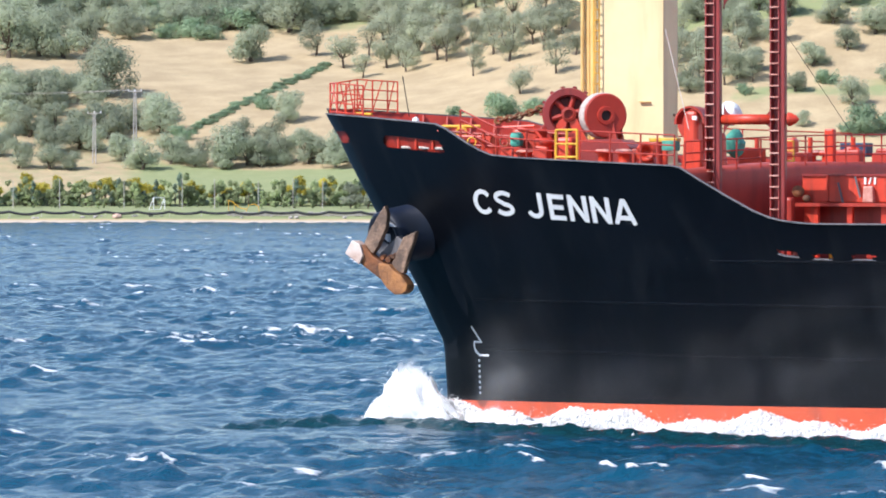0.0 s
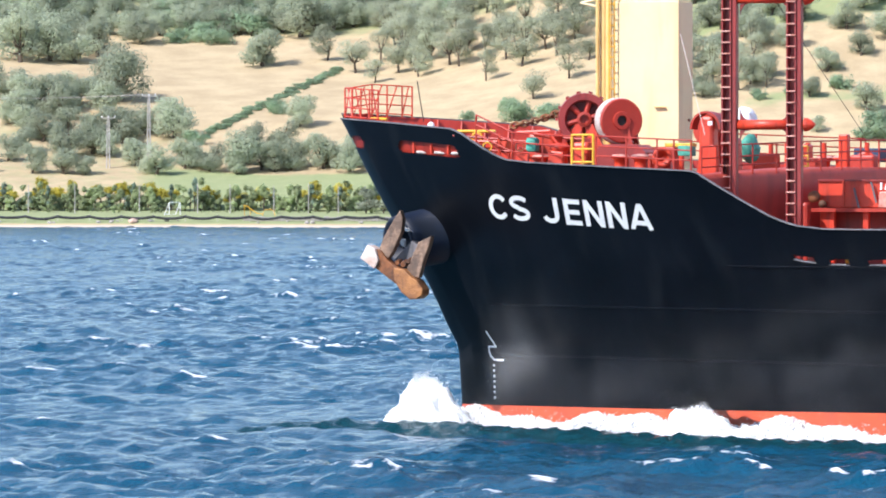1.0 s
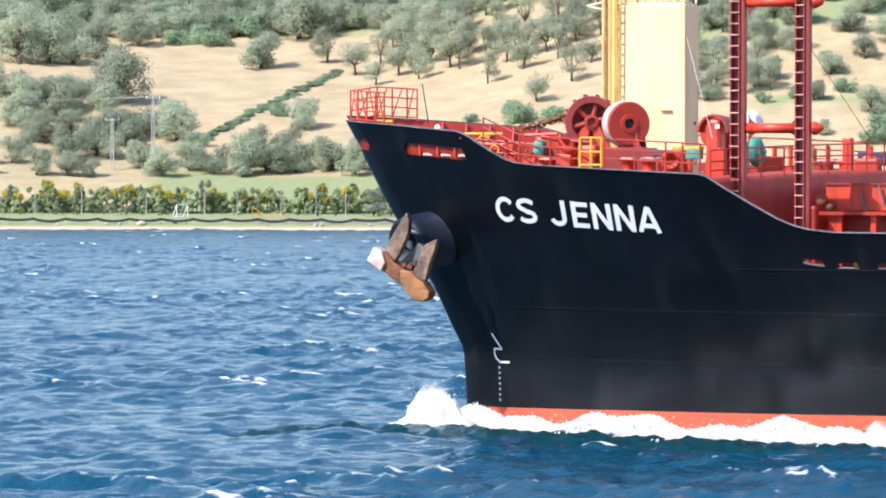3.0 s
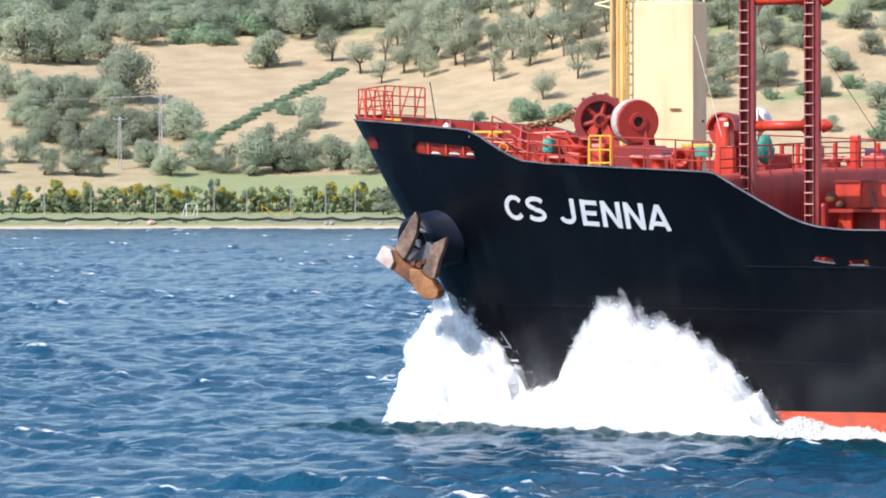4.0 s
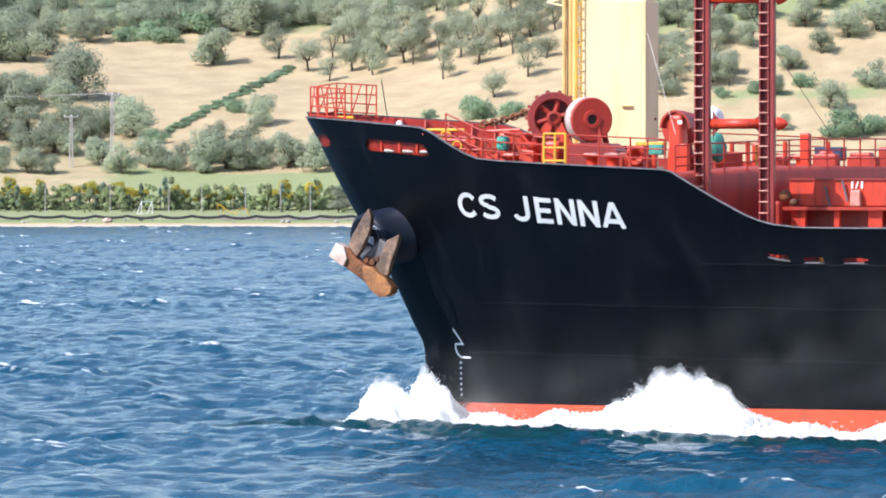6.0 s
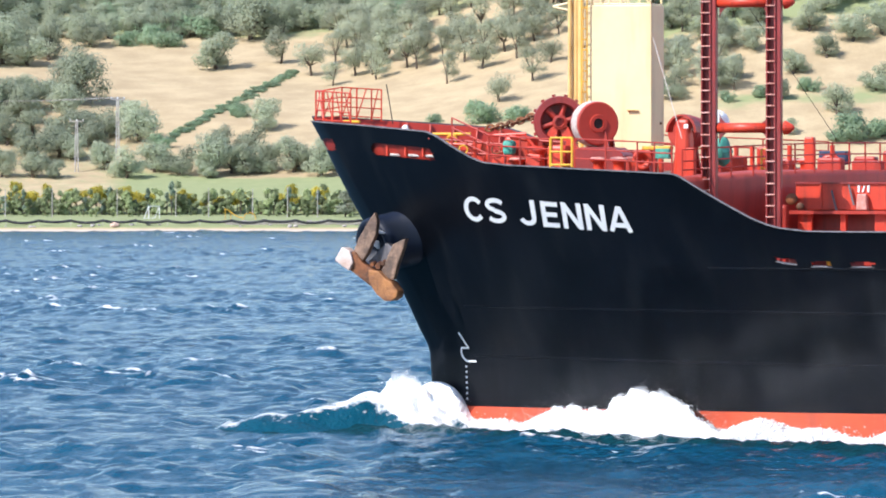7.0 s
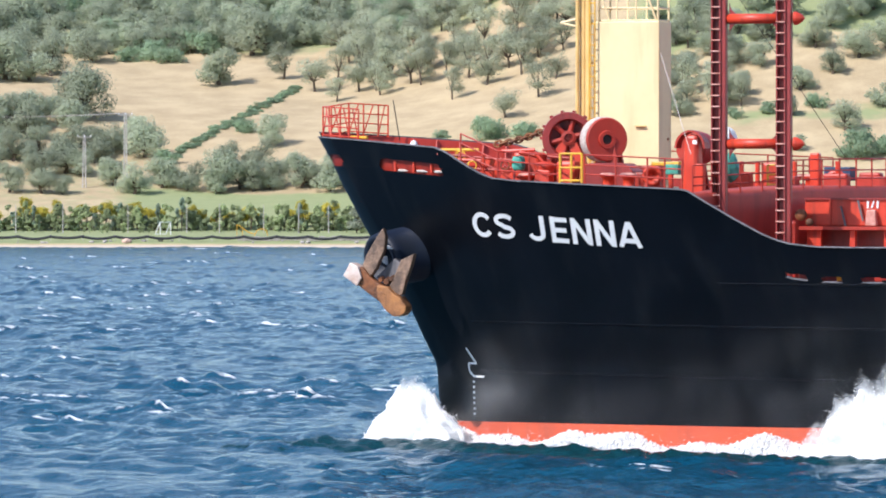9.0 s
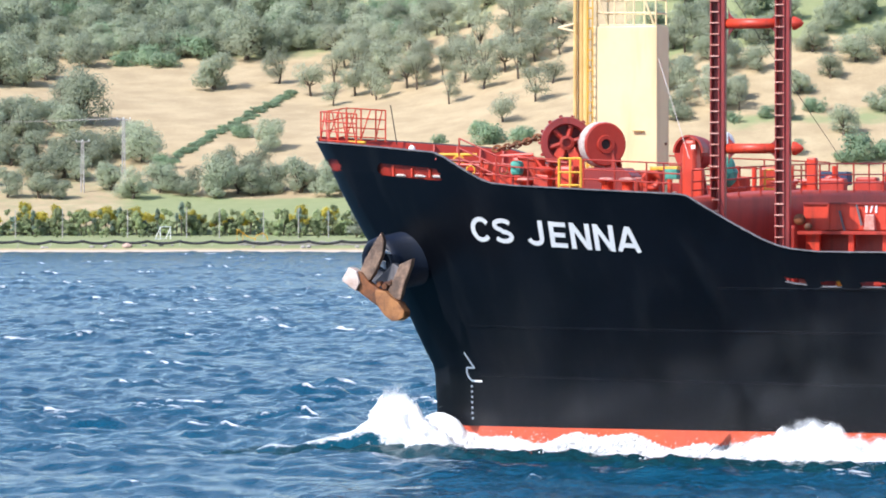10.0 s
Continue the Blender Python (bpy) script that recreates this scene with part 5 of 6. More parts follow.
block("hook_bracket", CX + 0.55, CP + 0.86, 10.95, (0.4, 0.10, 0.03), OCHRE, "ochre bracket on the crane column", bevel=0.0)

# ---- ladder masts ----
portal = new("ladder_mast")
portal.parent = ship
portal["label"] = "dark red twin-post mast with ladders and cross tubes"
MP = 9.0
for a, low in ((13.09, FORE_DECK - 1.6), (15.36, MAIN_DECK)):
    bm = bmesh.new()
    box(bm, at(a - 0.05, MP - 0.18, (low + 17.2) / 2), (0.20, 0.30, 17.2 - low), bevel=0.03)
    part("mast_post", bm, RED_DARK, portal)
    bm = bmesh.new()
    box(bm, at(a - 0.27, MP - 0.30, (low + 17.2) / 2), (0.30, 0.16, 17.2 - low))
    part("ladder_back", bm, RED_DARK, portal, "dark red channel behind the rungs")
    for da in (-0.43, -0.14):
        bm = bmesh.new()
        box(bm, at(a + da, MP - 0.10, (low + 17.2) / 2), (0.05, 0.26, 17.2 - low))
        part("ladder_stile", bm, RED_DARK, portal)
    z = low + 0.2
    while z < 17:
        bm = bmesh.new()
        tube(bm, at(a - 0.45, MP + 0.05, z), at(a - 0.13, MP + 0.05, z), 0.028, n=6)
        part("rung", bm, RUNG, portal)
        z += 0.375
for z in (10.26, 14.50):
    # Brighter red than the posts, standing for sunlight along the tube.
    bm = bmesh.new()
    tube(bm, at(13.15, MP - 0.25, z), at(15.0, MP - 0.25, z), 0.17, n=20)
    part("cross_tube", bm, RED_BRIGHT, portal, smooth=True)
    # curved fillet plates where the tube meets each post
    for a, way in ((13.22, 1), (14.93, -1)):
        for up in (1, -1):
            bm = bmesh.new()
            curve = [(way * 0.42 * (1 - math.sin(t)), up * (0.12 + 0.42 * (1 - math.cos(t)))) for t in np.linspace(0, math.pi / 2, 8)]
            outline = [(0.0, up * 0.1)] + curve
            sides = [[bm.verts.new(at(a + da, MP - 0.25 + dp, z + dz)) for da, dz in outline] for dp in (-0.05, 0.05)]
            bm.faces.new(sides[0])
            bm.faces.new(sides[1][::-1])
            for k in range(len(outline)):
                j = (k + 1) % len(outline)
                bm.faces.new((sides[0][k], sides[1][k], sides[1][j], sides[0][j]))
            bmesh.ops.recalc_face_normals(bm, faces=bm.faces[:])
            part("fillet_plate", bm, RED_DARK, portal)
    bm = bmesh.new()
    lathe(bm, [(0.24, 0.0), (0.22, 0.10), (0.12, 0.28), (0.03, 0.36), (0.01, 0.37)], axis(at(15.48, MP - 0.25, z), (1, 0, 0)), 14)
    part("end_cone", bm, RED_BRIGHT, portal)

# ---- hatch on the main deck ----
hatch = new("cargo_hatch")
hatch.parent = ship
hatch["label"] = "red steel cargo hatch with coaming and cover"
bm = bmesh.new()
box(bm, at(30.3, 0, 7.95), (30.0, 13.2, 0.95), bevel=0.04)
part("cover", bm, RED_BRIGHT, hatch)
bm = bmesh.new()
box(bm, at(30.3, 6.63, 8.40), (30.0, 0.07, 0.07))
part("edge_bar", bm, RED_DARK, hatch)
for a in (16.2, 19.6, 22.6):
    bm = bmesh.new()
    box(bm, at(a, 6.64, 7.95), (0.07, 0.06, 0.86))
    part("stiffener", bm, RED_BRIGHT, hatch)
bm = bmesh.new()
box(bm, at(30.3, 0, 7.40), (30.4, 13.9, 0.12))
part("rim", bm, RED, hatch)
# Darker red stands for the shade in the gaps below the rim.
bm = bmesh.new()
box(bm, at(30.3, 0, 6.45), (29.6, 11.6, 1.8))
part("coaming", bm, RED_DARK, hatch)
for i in range(12):
    bm = bmesh.new()
    box(bm, at(15.65 + 1.35 * i, 6.6, 6.5), (0.5 if i % 2 == 0 else 0.2, 0.25, 1.75), bevel=0.02)
    part("bracket", bm, RED_BRIGHT, hatch)
for i, w in enumerate((0.07, 0.05, 0.07)):
    bm = bmesh.new()
    box(bm, at(17.52 + 0.17 * i, 6.63, 8.20), (w, 0.03, 0.24), (0, 18 if i == 1 else 2, 0))
    part("mark", bm, WHITE, hatch, "small white painted mark")
bm = bmesh.new()
box(bm, at(17.68, 6.75, 7.75), (0.40, 0.3, 0.55), bevel=0.04, taper=0.8)
part("lug", bm, RUNG, hatch)
for a, z, r in ((15.2, 7.85, 0.2), (15.5, 7.6, 0.13)):
    bm = bmesh.new()
    lathe(bm, [(r, 0), (r, 0.25), (r * 0.6, 0.3), (r * 0.3, 0.32)], axis(at(a, 6.7, z), (0.2, -1, 0)), 18)
    part("cleat", bm, RUST, hatch)
block("vent", 15.0, 7.4, 6.6, (0.5, 0.5, 2.1), RED, "red upright deck vent", bevel=0.1)
for a in (16.4, 17.7, 19.0, 20.8, 22.7):
    block("mooring_bitt", a, 10.4, 5.85, (0.55, 0.5, 0.5), RED if a != 17.7 else YELLOW, "mooring bitt behind the bulwark opening", bevel=0.08)
post("whip_aerial", at(-2.0, -2.0, 10.5), at(-2.25, -2.0, 11.95), 0.02, DARK, "thin bent aerial rod", n=6)
post("stay_wire", at(11.13, 0, 15.58), at(15.0, 0, 9.95), 0.011, DARK, "thin steel stay wire", n=6)


# ---- spray and foam ----
def spray_material():
    m = bpy.data.materials.new("white_spray")
    m.use_nodes = True
    n, l = m.node_tree.nodes, m.node_tree.links
    b = n["Principled BSDF"]
    b.inputs["Base Color"].default_value, b.inputs["Roughness"].default_value = (0.96, 0.97, 0.98, 1), 0.9
    tr, ms = n.new("ShaderNodeBsdfTranslucent"), n.new("ShaderNodeMixShader")
    tr.inputs["Color"].default_value = (0.96, 0.97, 0.98, 1)
    ms.inputs["Fac"].default_value = 0.58
    l.new(b.outputs[0], ms.inputs[1])
    l.new(tr.outputs[0], ms.inputs[2])
    l.new(ms.outputs[0], n["Material Output"].inputs["Surface"])
    return m


SPRAY = spray_material()


def veil_material(name, scale, low, high, ragged=0.0):
    m = bpy.data.materials.new(name)
    m.use_nodes = True
    n, l = m.node_tree.nodes, m.node_tree.links
    b = n["Principled BSDF"]
    b.inputs["Base Color"].default_value, b.inputs["Roughness"].default_value = (0.93, 0.95, 0.97, 1), 1.0
    b.inputs["Specular IOR Level"].default_value = 0.0
    thick, co, no, ex, mu = (n.new("ShaderNode" + k) for k in ("Attribute", "TexCoord", "TexNoise", "MapRange", "Math"))
    thick.attribute_name, mu.operation = "thick", "MULTIPLY"
    no.inputs["Scale"].default_value, no.inputs["Detail"].default_value, no.inputs["Roughness"].default_value = scale, 7 if ragged else 4, 0.66 if ragged else 0.5
    l.new(co.outputs["Object"], no.inputs["Vector"])
    ex.inputs["From Min"].default_value, ex.inputs["From Max"].default_value = low, high
    l.new(no.outputs["Fac"], ex.inputs["Value"])
    l.new(thick.outputs["Fac"], mu.inputs[0])
    l.new(ex.outputs["Result"], mu.inputs[1])
    if ragged:
        # the veil breaks up into wisps where it is thin
        mid, cut_off = n.new("ShaderNodeMath"), n.new("ShaderNodeMapRange")
        mid.operation = "MULTIPLY_ADD"
        mid.inputs[1].default_value = ragged
        l.new(no.outputs["Fac"], mid.inputs[0])
        l.new(thick.outputs["Fac"], mid.inputs[2])
        cut_off.inputs["From Min"].default_value, cut_off.inputs["From Max"].default_value = ragged / 2 + low, ragged / 2 + high
        l.new(mid.outputs[0], cut_off.inputs["Value"])
        l.new(cut_off.outputs["Result"], b.inputs["Alpha"])
    else:
        l.new(mu.outputs[0], b.inputs["Alpha"])
    return m


HAZE = veil_material("spray_haze", 1.6, 0.26, 0.92, 1.0)


OCTA_V = np.array([(1, 0, 0), (0, 1, 0), (-1, 0, 0), (0, -1, 0), (0, 0, 1), (0, 0, -1)], float)
OCTA_F = np.array([(0, 1, 4), (1, 2, 4), (2, 3, 4), (3, 0, 4), (1, 0, 5), (2, 1, 5), (3, 2, 5), (0, 3, 5)])
DROP_V = np.array([(1, 0, -0.7), (-0.5, 0.87, -0.7), (-0.5, -0.87, -0.7), (0, 0, 1.0)])
DROP_F = np.array([(0, 1, 3), (1, 2, 3), (2, 0, 3), (0, 2, 1)])


def scatter(v, f, centres, sizes, rng, rough=0.35):
    k = len(centres)
    jit = 1 + rng.uniform(-rough, rough, (k, len(v), 1))
    stretch = rng.uniform(0.7, 1.3, (k, 1, 3))
    turn = rng.uniform(0, 2 * math.pi, k)
    c, s = np.cos(turn)[:, None], np.sin(turn)[:, None]
    q = v[None] * jit * stretch * sizes[:, None, None]
    q = np.stack([q[..., 0] * c - q[..., 1] * s, q[..., 0] * s + q[..., 1] * c, q[..., 2]], 2) + centres[:, None, :]
    faces = f[None] + (np.arange(k) * len(v))[:, None, None]
    return q.reshape(-1, 3), faces.reshape(-1, 3)


def froth(seed, long, tall, deep, lean=0.0, puffs=170, drops=3500, ragged=0.42, shape=None, flare=0.2):
    """A burst of spray: a heap of small puffs that thins out into drops towards its ragged edge."""
    rng = np.random.default_rng(seed)
    ph = rng.uniform(0, 6.28, 6)
    count = max(5, int(long * 1.3))
    knots = np.linspace(-0.5, 0.5, count) * long + rng.uniform(-0.2, 0.2, count)
    heights = rng.uniform(0.1, 1.0, count)
    heights[count // 2 - (seed % 2)] = 1.0
    if shape:
        knots, heights = np.linspace(-0.5, 0.5, len(shape)) * long, np.array(shape)
        ragged = 0.85

    def crest(x):
        u = 2 * x / long
        env = np.clip(1 - np.abs(u) ** 3.2, 0, 1) ** 0.6 * (1 - 0.35 * np.abs(u))
        lobes = sum(np.interp(x + d, knots, heights) for d in (-0.45, -0.25, 0, 0.25, 0.45)) / 5
        fine = 0.05 * np.sin(17.7 * x / 3 + ph[2]) + 0.04 * np.sin(29.1 * x / 3 + ph[1])
        return tall * env * (1 - ragged + ragged * lobes + fine) + 0.1
    heap, loose = [], []

    def joined(name, pieces):
        starts = np.cumsum([0] + [len(v) for v, f in pieces[:-1]])
        return from_arrays(name, np.concatenate([v for v, f in pieces]), np.concatenate([f + k for (v, f), k in zip(pieces, starts)]), True)
    # the dense heart of the heap
    nx, nw = int(14 * long), 34
    gx, gw = np.meshgrid(np.linspace(-0.49, 0.49, nx) * long, np.linspace(0, math.pi, nw), indexing="ij")
    top = crest(gx) * 0.93
    hz = top * np.sin(gw) ** 0.9
    hy = -np.cos(gw) * 0.5 * deep * (1.0 - 0.4 * np.sin(gw))
    flat = np.stack([gx, hy, hz], 2).reshape(-1, 3)
    billow = np.array([0.30 * (1 - 2.2 * abs(noise.noise(Vector(p) * 1.1 + Vector((seed, 0, 0))))) + 0.13 * (1 - 2.2 * abs(noise.noise(Vector(p) * 2.7 + Vector((0, seed, 0))))) + 0.045 * (1 - 2.2 * abs(noise.noise(Vector(p) * 6.0 + Vector((0, 0, seed))))) for p in flat]).reshape(gx.shape)
    billow = billow * np.clip(top / 1.5, 0.15, 1)
    hz, hy = hz + billow * np.sin(gw), hy - billow * np.cos(gw) * 0.8
    heart = np.stack([gx + lean * hz, hy - flare * hz, hz - 0.45], 2).reshape(-1, 3)
    q = grid_faces(nx, nw)
    heap.append((heart, np.concatenate([q[:, [0, 1, 2]], q[:, [0, 2, 3]]])))
    # froth over it
    pick = heart[rng.integers(0, len(heart), puffs * 7)]
    heap.append(scatter(OCTA_V, OCTA_F, pick + rng.normal(0, 0.03, pick.shape), rng.uniform(0.015, 0.05, len(pick)), rng))
    for v, f, count, small, large, reach, power, spread in ((OCTA_V, OCTA_F, puffs * 16, 0.014, 0.05, 1.06, 0.42, 0.99), (DROP_V, DROP_F, int(drops * 0.7), 0.008, 0.024, 1.12, 0.6, 1.02), (DROP_V, DROP_F, int(drops * 1.2), 0.004, 0.010, 1.22, 0.5, 1.1)):
        x = rng.uniform(-0.5, 0.5, count) * long * spread
        top = crest(np.clip(x / max(spread, 1), -long / 2, long / 2)) * rng.uniform(0.85, 1.0, count)
        k = rng.random(count) ** power
        z = k * top * reach - 0.3
        y = rng.normal(0, 0.26, count) * deep * (1.1 - 0.7 * np.minimum(k, 1))
        x = x + lean * z + rng.normal(0, 0.05 if small > 0.005 else 0.5, count)
        z = z + (0 if small > 0.005 else 1) * np.abs(rng.normal(0, 0.25, count))
        (heap if small > 0.013 else loose).append(scatter(v, f, np.stack([x, y - flare * z, z], 1), rng.uniform(small, large, count) * (1.1 - 0.5 * k), rng))
    # thin drifting haze of the finest drops, which reaches past the crest and thins out
    veils = []
    for off, more, dense in ((-0.46, 1.04, 0.92), (-0.12, 1.30, 0.74)):
        gx, gk = np.meshgrid(np.linspace(-0.54, 0.54, int(7 * long)) * long, np.linspace(0, 1, 22), indexing="ij")
        soft = sum(crest(np.clip(gx + d, -long / 2, long / 2)) for d in (-0.2, 0.0, 0.2)) / 3
        gz = gk * soft * more - 0.3
        gy = off * deep * (1 - 0.35 * gk) + 0.12 * np.sin(2.3 * gx + 1.7 * gz + ph[0]) + 0.1 * np.sin(3.7 * gz - gx)
        thick = dense * ease((1 - gk) / 0.3) * ease((0.54 * long - np.abs(gx)) / 0.9)
        me = from_arrays("haze", np.stack([gx + lean * gz + 0.25 * gk, gy - flare * gz, gz], 2).reshape(-1, 3), grid_faces(*gx.shape), True)
        me.attributes.new("thick", "FLOAT", "POINT").data.foreach_set("value", thick.astype(np.float32).ravel())
        veils.append(me)
    return joined("plume", heap), joined("droplets", loose), veils


def splash(label, *args, **kw):
    base = tagged(new("spray"), label, "spray")
    heap, loose, veils = froth(*args, **kw)
    link("plume", heap, SPRAY, base)
    link("droplets", loose, SPRAY, base, "fine flying drops of water")
    for me in veils:
        link("haze", me, HAZE, base, "thin drifting haze of spray")
    return base


def foam_band():
    """Churned foam along the waterline from the stem aft."""
    rng = np.random.default_rng(9)
    count = 48000
    a = -1.2 + 46 * rng.random(count)
    wide = 0.8 + 2.7 * ease((a + 1) / 9) + 0.5 * np.sin(a * 1.3) * ease(a / 3)
    k = rng.random(count)
    p = half(np.maximum(a, 0), 0.3) + wide * k * rng.uniform(0.6, 1.05, count) - 0.1
    swell = 0.50 + 0.20 * np.sin(a * 0.9 + 1) + 0.12 * np.sin(a * 2.3)
    z = swell * (1 - k) ** 0.8 + rng.uniform(-0.12, 0.1, count)
    v, f = scatter(OCTA_V, OCTA_F, np.stack([a, -p, z], 1), rng.uniform(0.018, 0.085, count), rng)
    dc = 2600
    a = -1.2 + 46 * rng.random(dc)
    k = rng.random(dc)
    p = half(np.maximum(a, 0), 0.3) + 1.6 * k
    z = 0.2 + 0.6 * rng.random(dc) ** 2.5 * (1 - 0.6 * k)
    v2, f2 = scatter(DROP_V, DROP_F, np.stack([a, -p, z], 1), rng.uniform(0.008, 0.03, dc), rng)
    ob = link("bow_foam", from_arrays("bow_foam", np.concatenate([v, v2]), np.concatenate([f, f2 + len(v)]), True), SPRAY)
    return tagged(ob, "white churned foam streaming along the ship's waterline", "foam", kind="stuff")


def swell_mesh():
    """The smooth wave that the bow pushes out along the hull."""
    a, q = np.meshgrid(np.arange(-9, 44, 0.25), np.arange(-0.6, 8.1, 0.2), indexing="ij")
    p = half(np.maximum(a, 0), 0.3) * ease((a + 6) / 7) + q
    mid = 3.2 + 0.05 * np.maximum(a, 0)
    z = (0.30 - 0.003 * np.maximum(a, 0)) * np.exp(-((q - mid) / 1.7) ** 2) * ease((a + 8.5) / 6) * (1 + 0.12 * np.sin(1.1 * a) + 0.1 * np.sin(2.3 * a + q))
    z += 0.05 * np.sin(2.9 * a + 1.3 * q) + 0.05 * np.sin(4.7 * q - 1.9 * a) + 0.035 * np.sin(7.1 * a + 3.3 * q) + 0.03 * np.sin(5.3 * a - 6.1 * q)
    edge = np.minimum(ease((a + 9) / 3), ease((8 - q) / 3.5)) * ease((44 - a) / 3)
    z = z * edge - 0.45 * (1 - edge) - 0.05
    me = from_arrays("bow_swell", np.stack([a, -p, z], 2).reshape(-1, 3), grid_faces(*a.shape), True)
    me.attributes.new("foam", "FLOAT", "POINT").data.foreach_set("value", (0.42 * np.exp(-((q - mid + 1.6) / 1.3) ** 2) * edge).astype(np.float32).ravel())
    return me


# Darkened copy of the sea colours, standing for the hull's dark reflection.
BOW_WATER_DARKENED = sea_material("bow_water_darkened", (0.002, 0.022, 0.032), (0.004, 0.042, 0.056), 0.24)
BOW_WATER_DARKENED.node_tree.nodes["Principled BSDF"].inputs["Specular IOR Level"].default_value = 0.1
swell = tagged(link("bow_swell", swell_mesh(), BOW_WATER_DARKENED), "dark smooth bow wave rolling out from the hull", "wave")


def roller_mesh():
    """The curling wave that runs out ahead of the stem, highest at the ship and dying away with distance."""
    s, q = np.meshgrid(np.linspace(0, 1, 90), np.linspace(-4.5, 3.2, 70), indexing="ij")
    bend = 0.5 * np.sin(3.0 * s) + 0.15 * np.sin(11 * s + 1)
    a = 2.2 - 10.0 * s + 0.45 * q
    p = 0.5 + 4.0 * s + bend + 0.9 * q
    high = 1.9 * (1 - s) ** 1.1 * ease(s / 0.14) + 0.12
    side = np.where(q > 0, 1.15, 2.1)
    z = high * np.exp(-(q / side) ** 2) * (1 + 0.12 * np.sin(19 * s + q) + 0.08 * np.sin(37 * s - 2 * q)) + 0.04 * np.sin(5 * q + 23 * s)
    edge = np.minimum(ease((q + 4.5) / 2), ease((3.2 - q) / 1.5)) * ease((1 - s) / 0.15)
    z = z * edge - 0.5 * (1 - edge) - 0.06
    me = from_arrays("bow_roller", np.stack([a, -p, z], 2).reshape(-1, 3), grid_faces(*a.shape), True)
    fleck = 0.5 + 0.5 * np.sin(31 * s + 3 * q) * np.sin(17 * s - 2 * q + 1)
    white = (0.52 * np.exp(-((q + 0.1) / 0.55) ** 2) + 0.46 * np.exp(-((q + 0.2) / 1.8) ** 2) * fleck) * edge * (1 - 0.4 * s) + 0.9 * np.exp(-((q - 0.3) / 1.1) ** 4) * (1 - ease((s - 0.15) / 0.3)) * edge
    me.attributes.new("foam", "FLOAT", "POINT").data.foreach_set("value", white.astype(np.float32).ravel())
    return me


ROLLER_WATER = sea_material("roller_water", (0.0015, 0.034, 0.062), (0.004, 0.066, 0.105), 0.2)
roller = tagged(link("bow_roller", roller_mesh(), ROLLER_WATER), "dark green wave curling ahead of the stem with foam streaks", "wave")


def mist(label, spots):
    """Thin hanging veils of fine spray before the bow plating, densest at their middle."""
    base = tagged(new("spray_mist"), label, "spray")
    for a0, z0, wide, tall, off, dense in spots:
        ga, gz = np.meshgrid(np.linspace(max(a0 - 2.6 * wide, 0.9), a0 + 2.6 * wide, 44), np.linspace(max(z0 - 2.6 * tall, -0.4), z0 + 2.6 * tall, 30), indexing="ij")
        p = half(np.maximum(ga - stem(np.clip(gz, 0, 6)), 0), np.clip(gz, 0, 6)) + off + 0.12 * np.sin(1.9 * ga + 1.3 * gz) + 0.08 * np.sin(3.1 * gz - ga)
        thick = dense * np.exp(-((ga - a0 - 0.3 * (gz - z0)) / wide) ** 2 - ((gz - z0) / tall) ** 2) * ease((ga - 0.9) / 1.0)
        me = from_arrays("veil", np.stack([ga, -p, gz], 2).reshape(-1, 3), grid_faces(*ga.shape), True)
        me.attributes.new("thick", "FLOAT", "POINT").data.foreach_set("value", thick.astype(np.float32).ravel())
        link("veil", me, VEIL, base)
    return base


VEIL = veil_material("spray_veil", 0.5, 0.20, 0.80)
bow_mist = mist("grey puff of fine spray hanging before the stem", ((2.3, 2.0, 1.1, 1.3, 0.5, 0.085), (3.6, 2.3, 1.5, 1.3, 0.75, 0.07)))
# The aft veils also stand for the grey reflection on the plating.
drift = mist("thin grey haze standing for spray and reflection along the hull", ((7.0, 1.6, 2.6, 1.0, 0.8, 0.026), (11.5, 1.8, 3.2, 1.5, 0.6, 0.022), (15.5, 2.4, 3.6, 2.0, 0.6, 0.022), (19.5, 2.8, 3.6, 2.2, 0.9, 0.026)))
foam = foam_band()
CREST_LABEL = "white wave curling up at the ship's stem"
PLUME_LABEL = "tall ragged plume of white spray beside the hull"
crest_a = splash(CREST_LABEL, 3, 4.8, 2.9, 2.4, 0.05, ragged=0.35)
crest_b = splash(CREST_LABEL, 4, 3.4, 2.0, 1.9, -0.1, ragged=0.3)

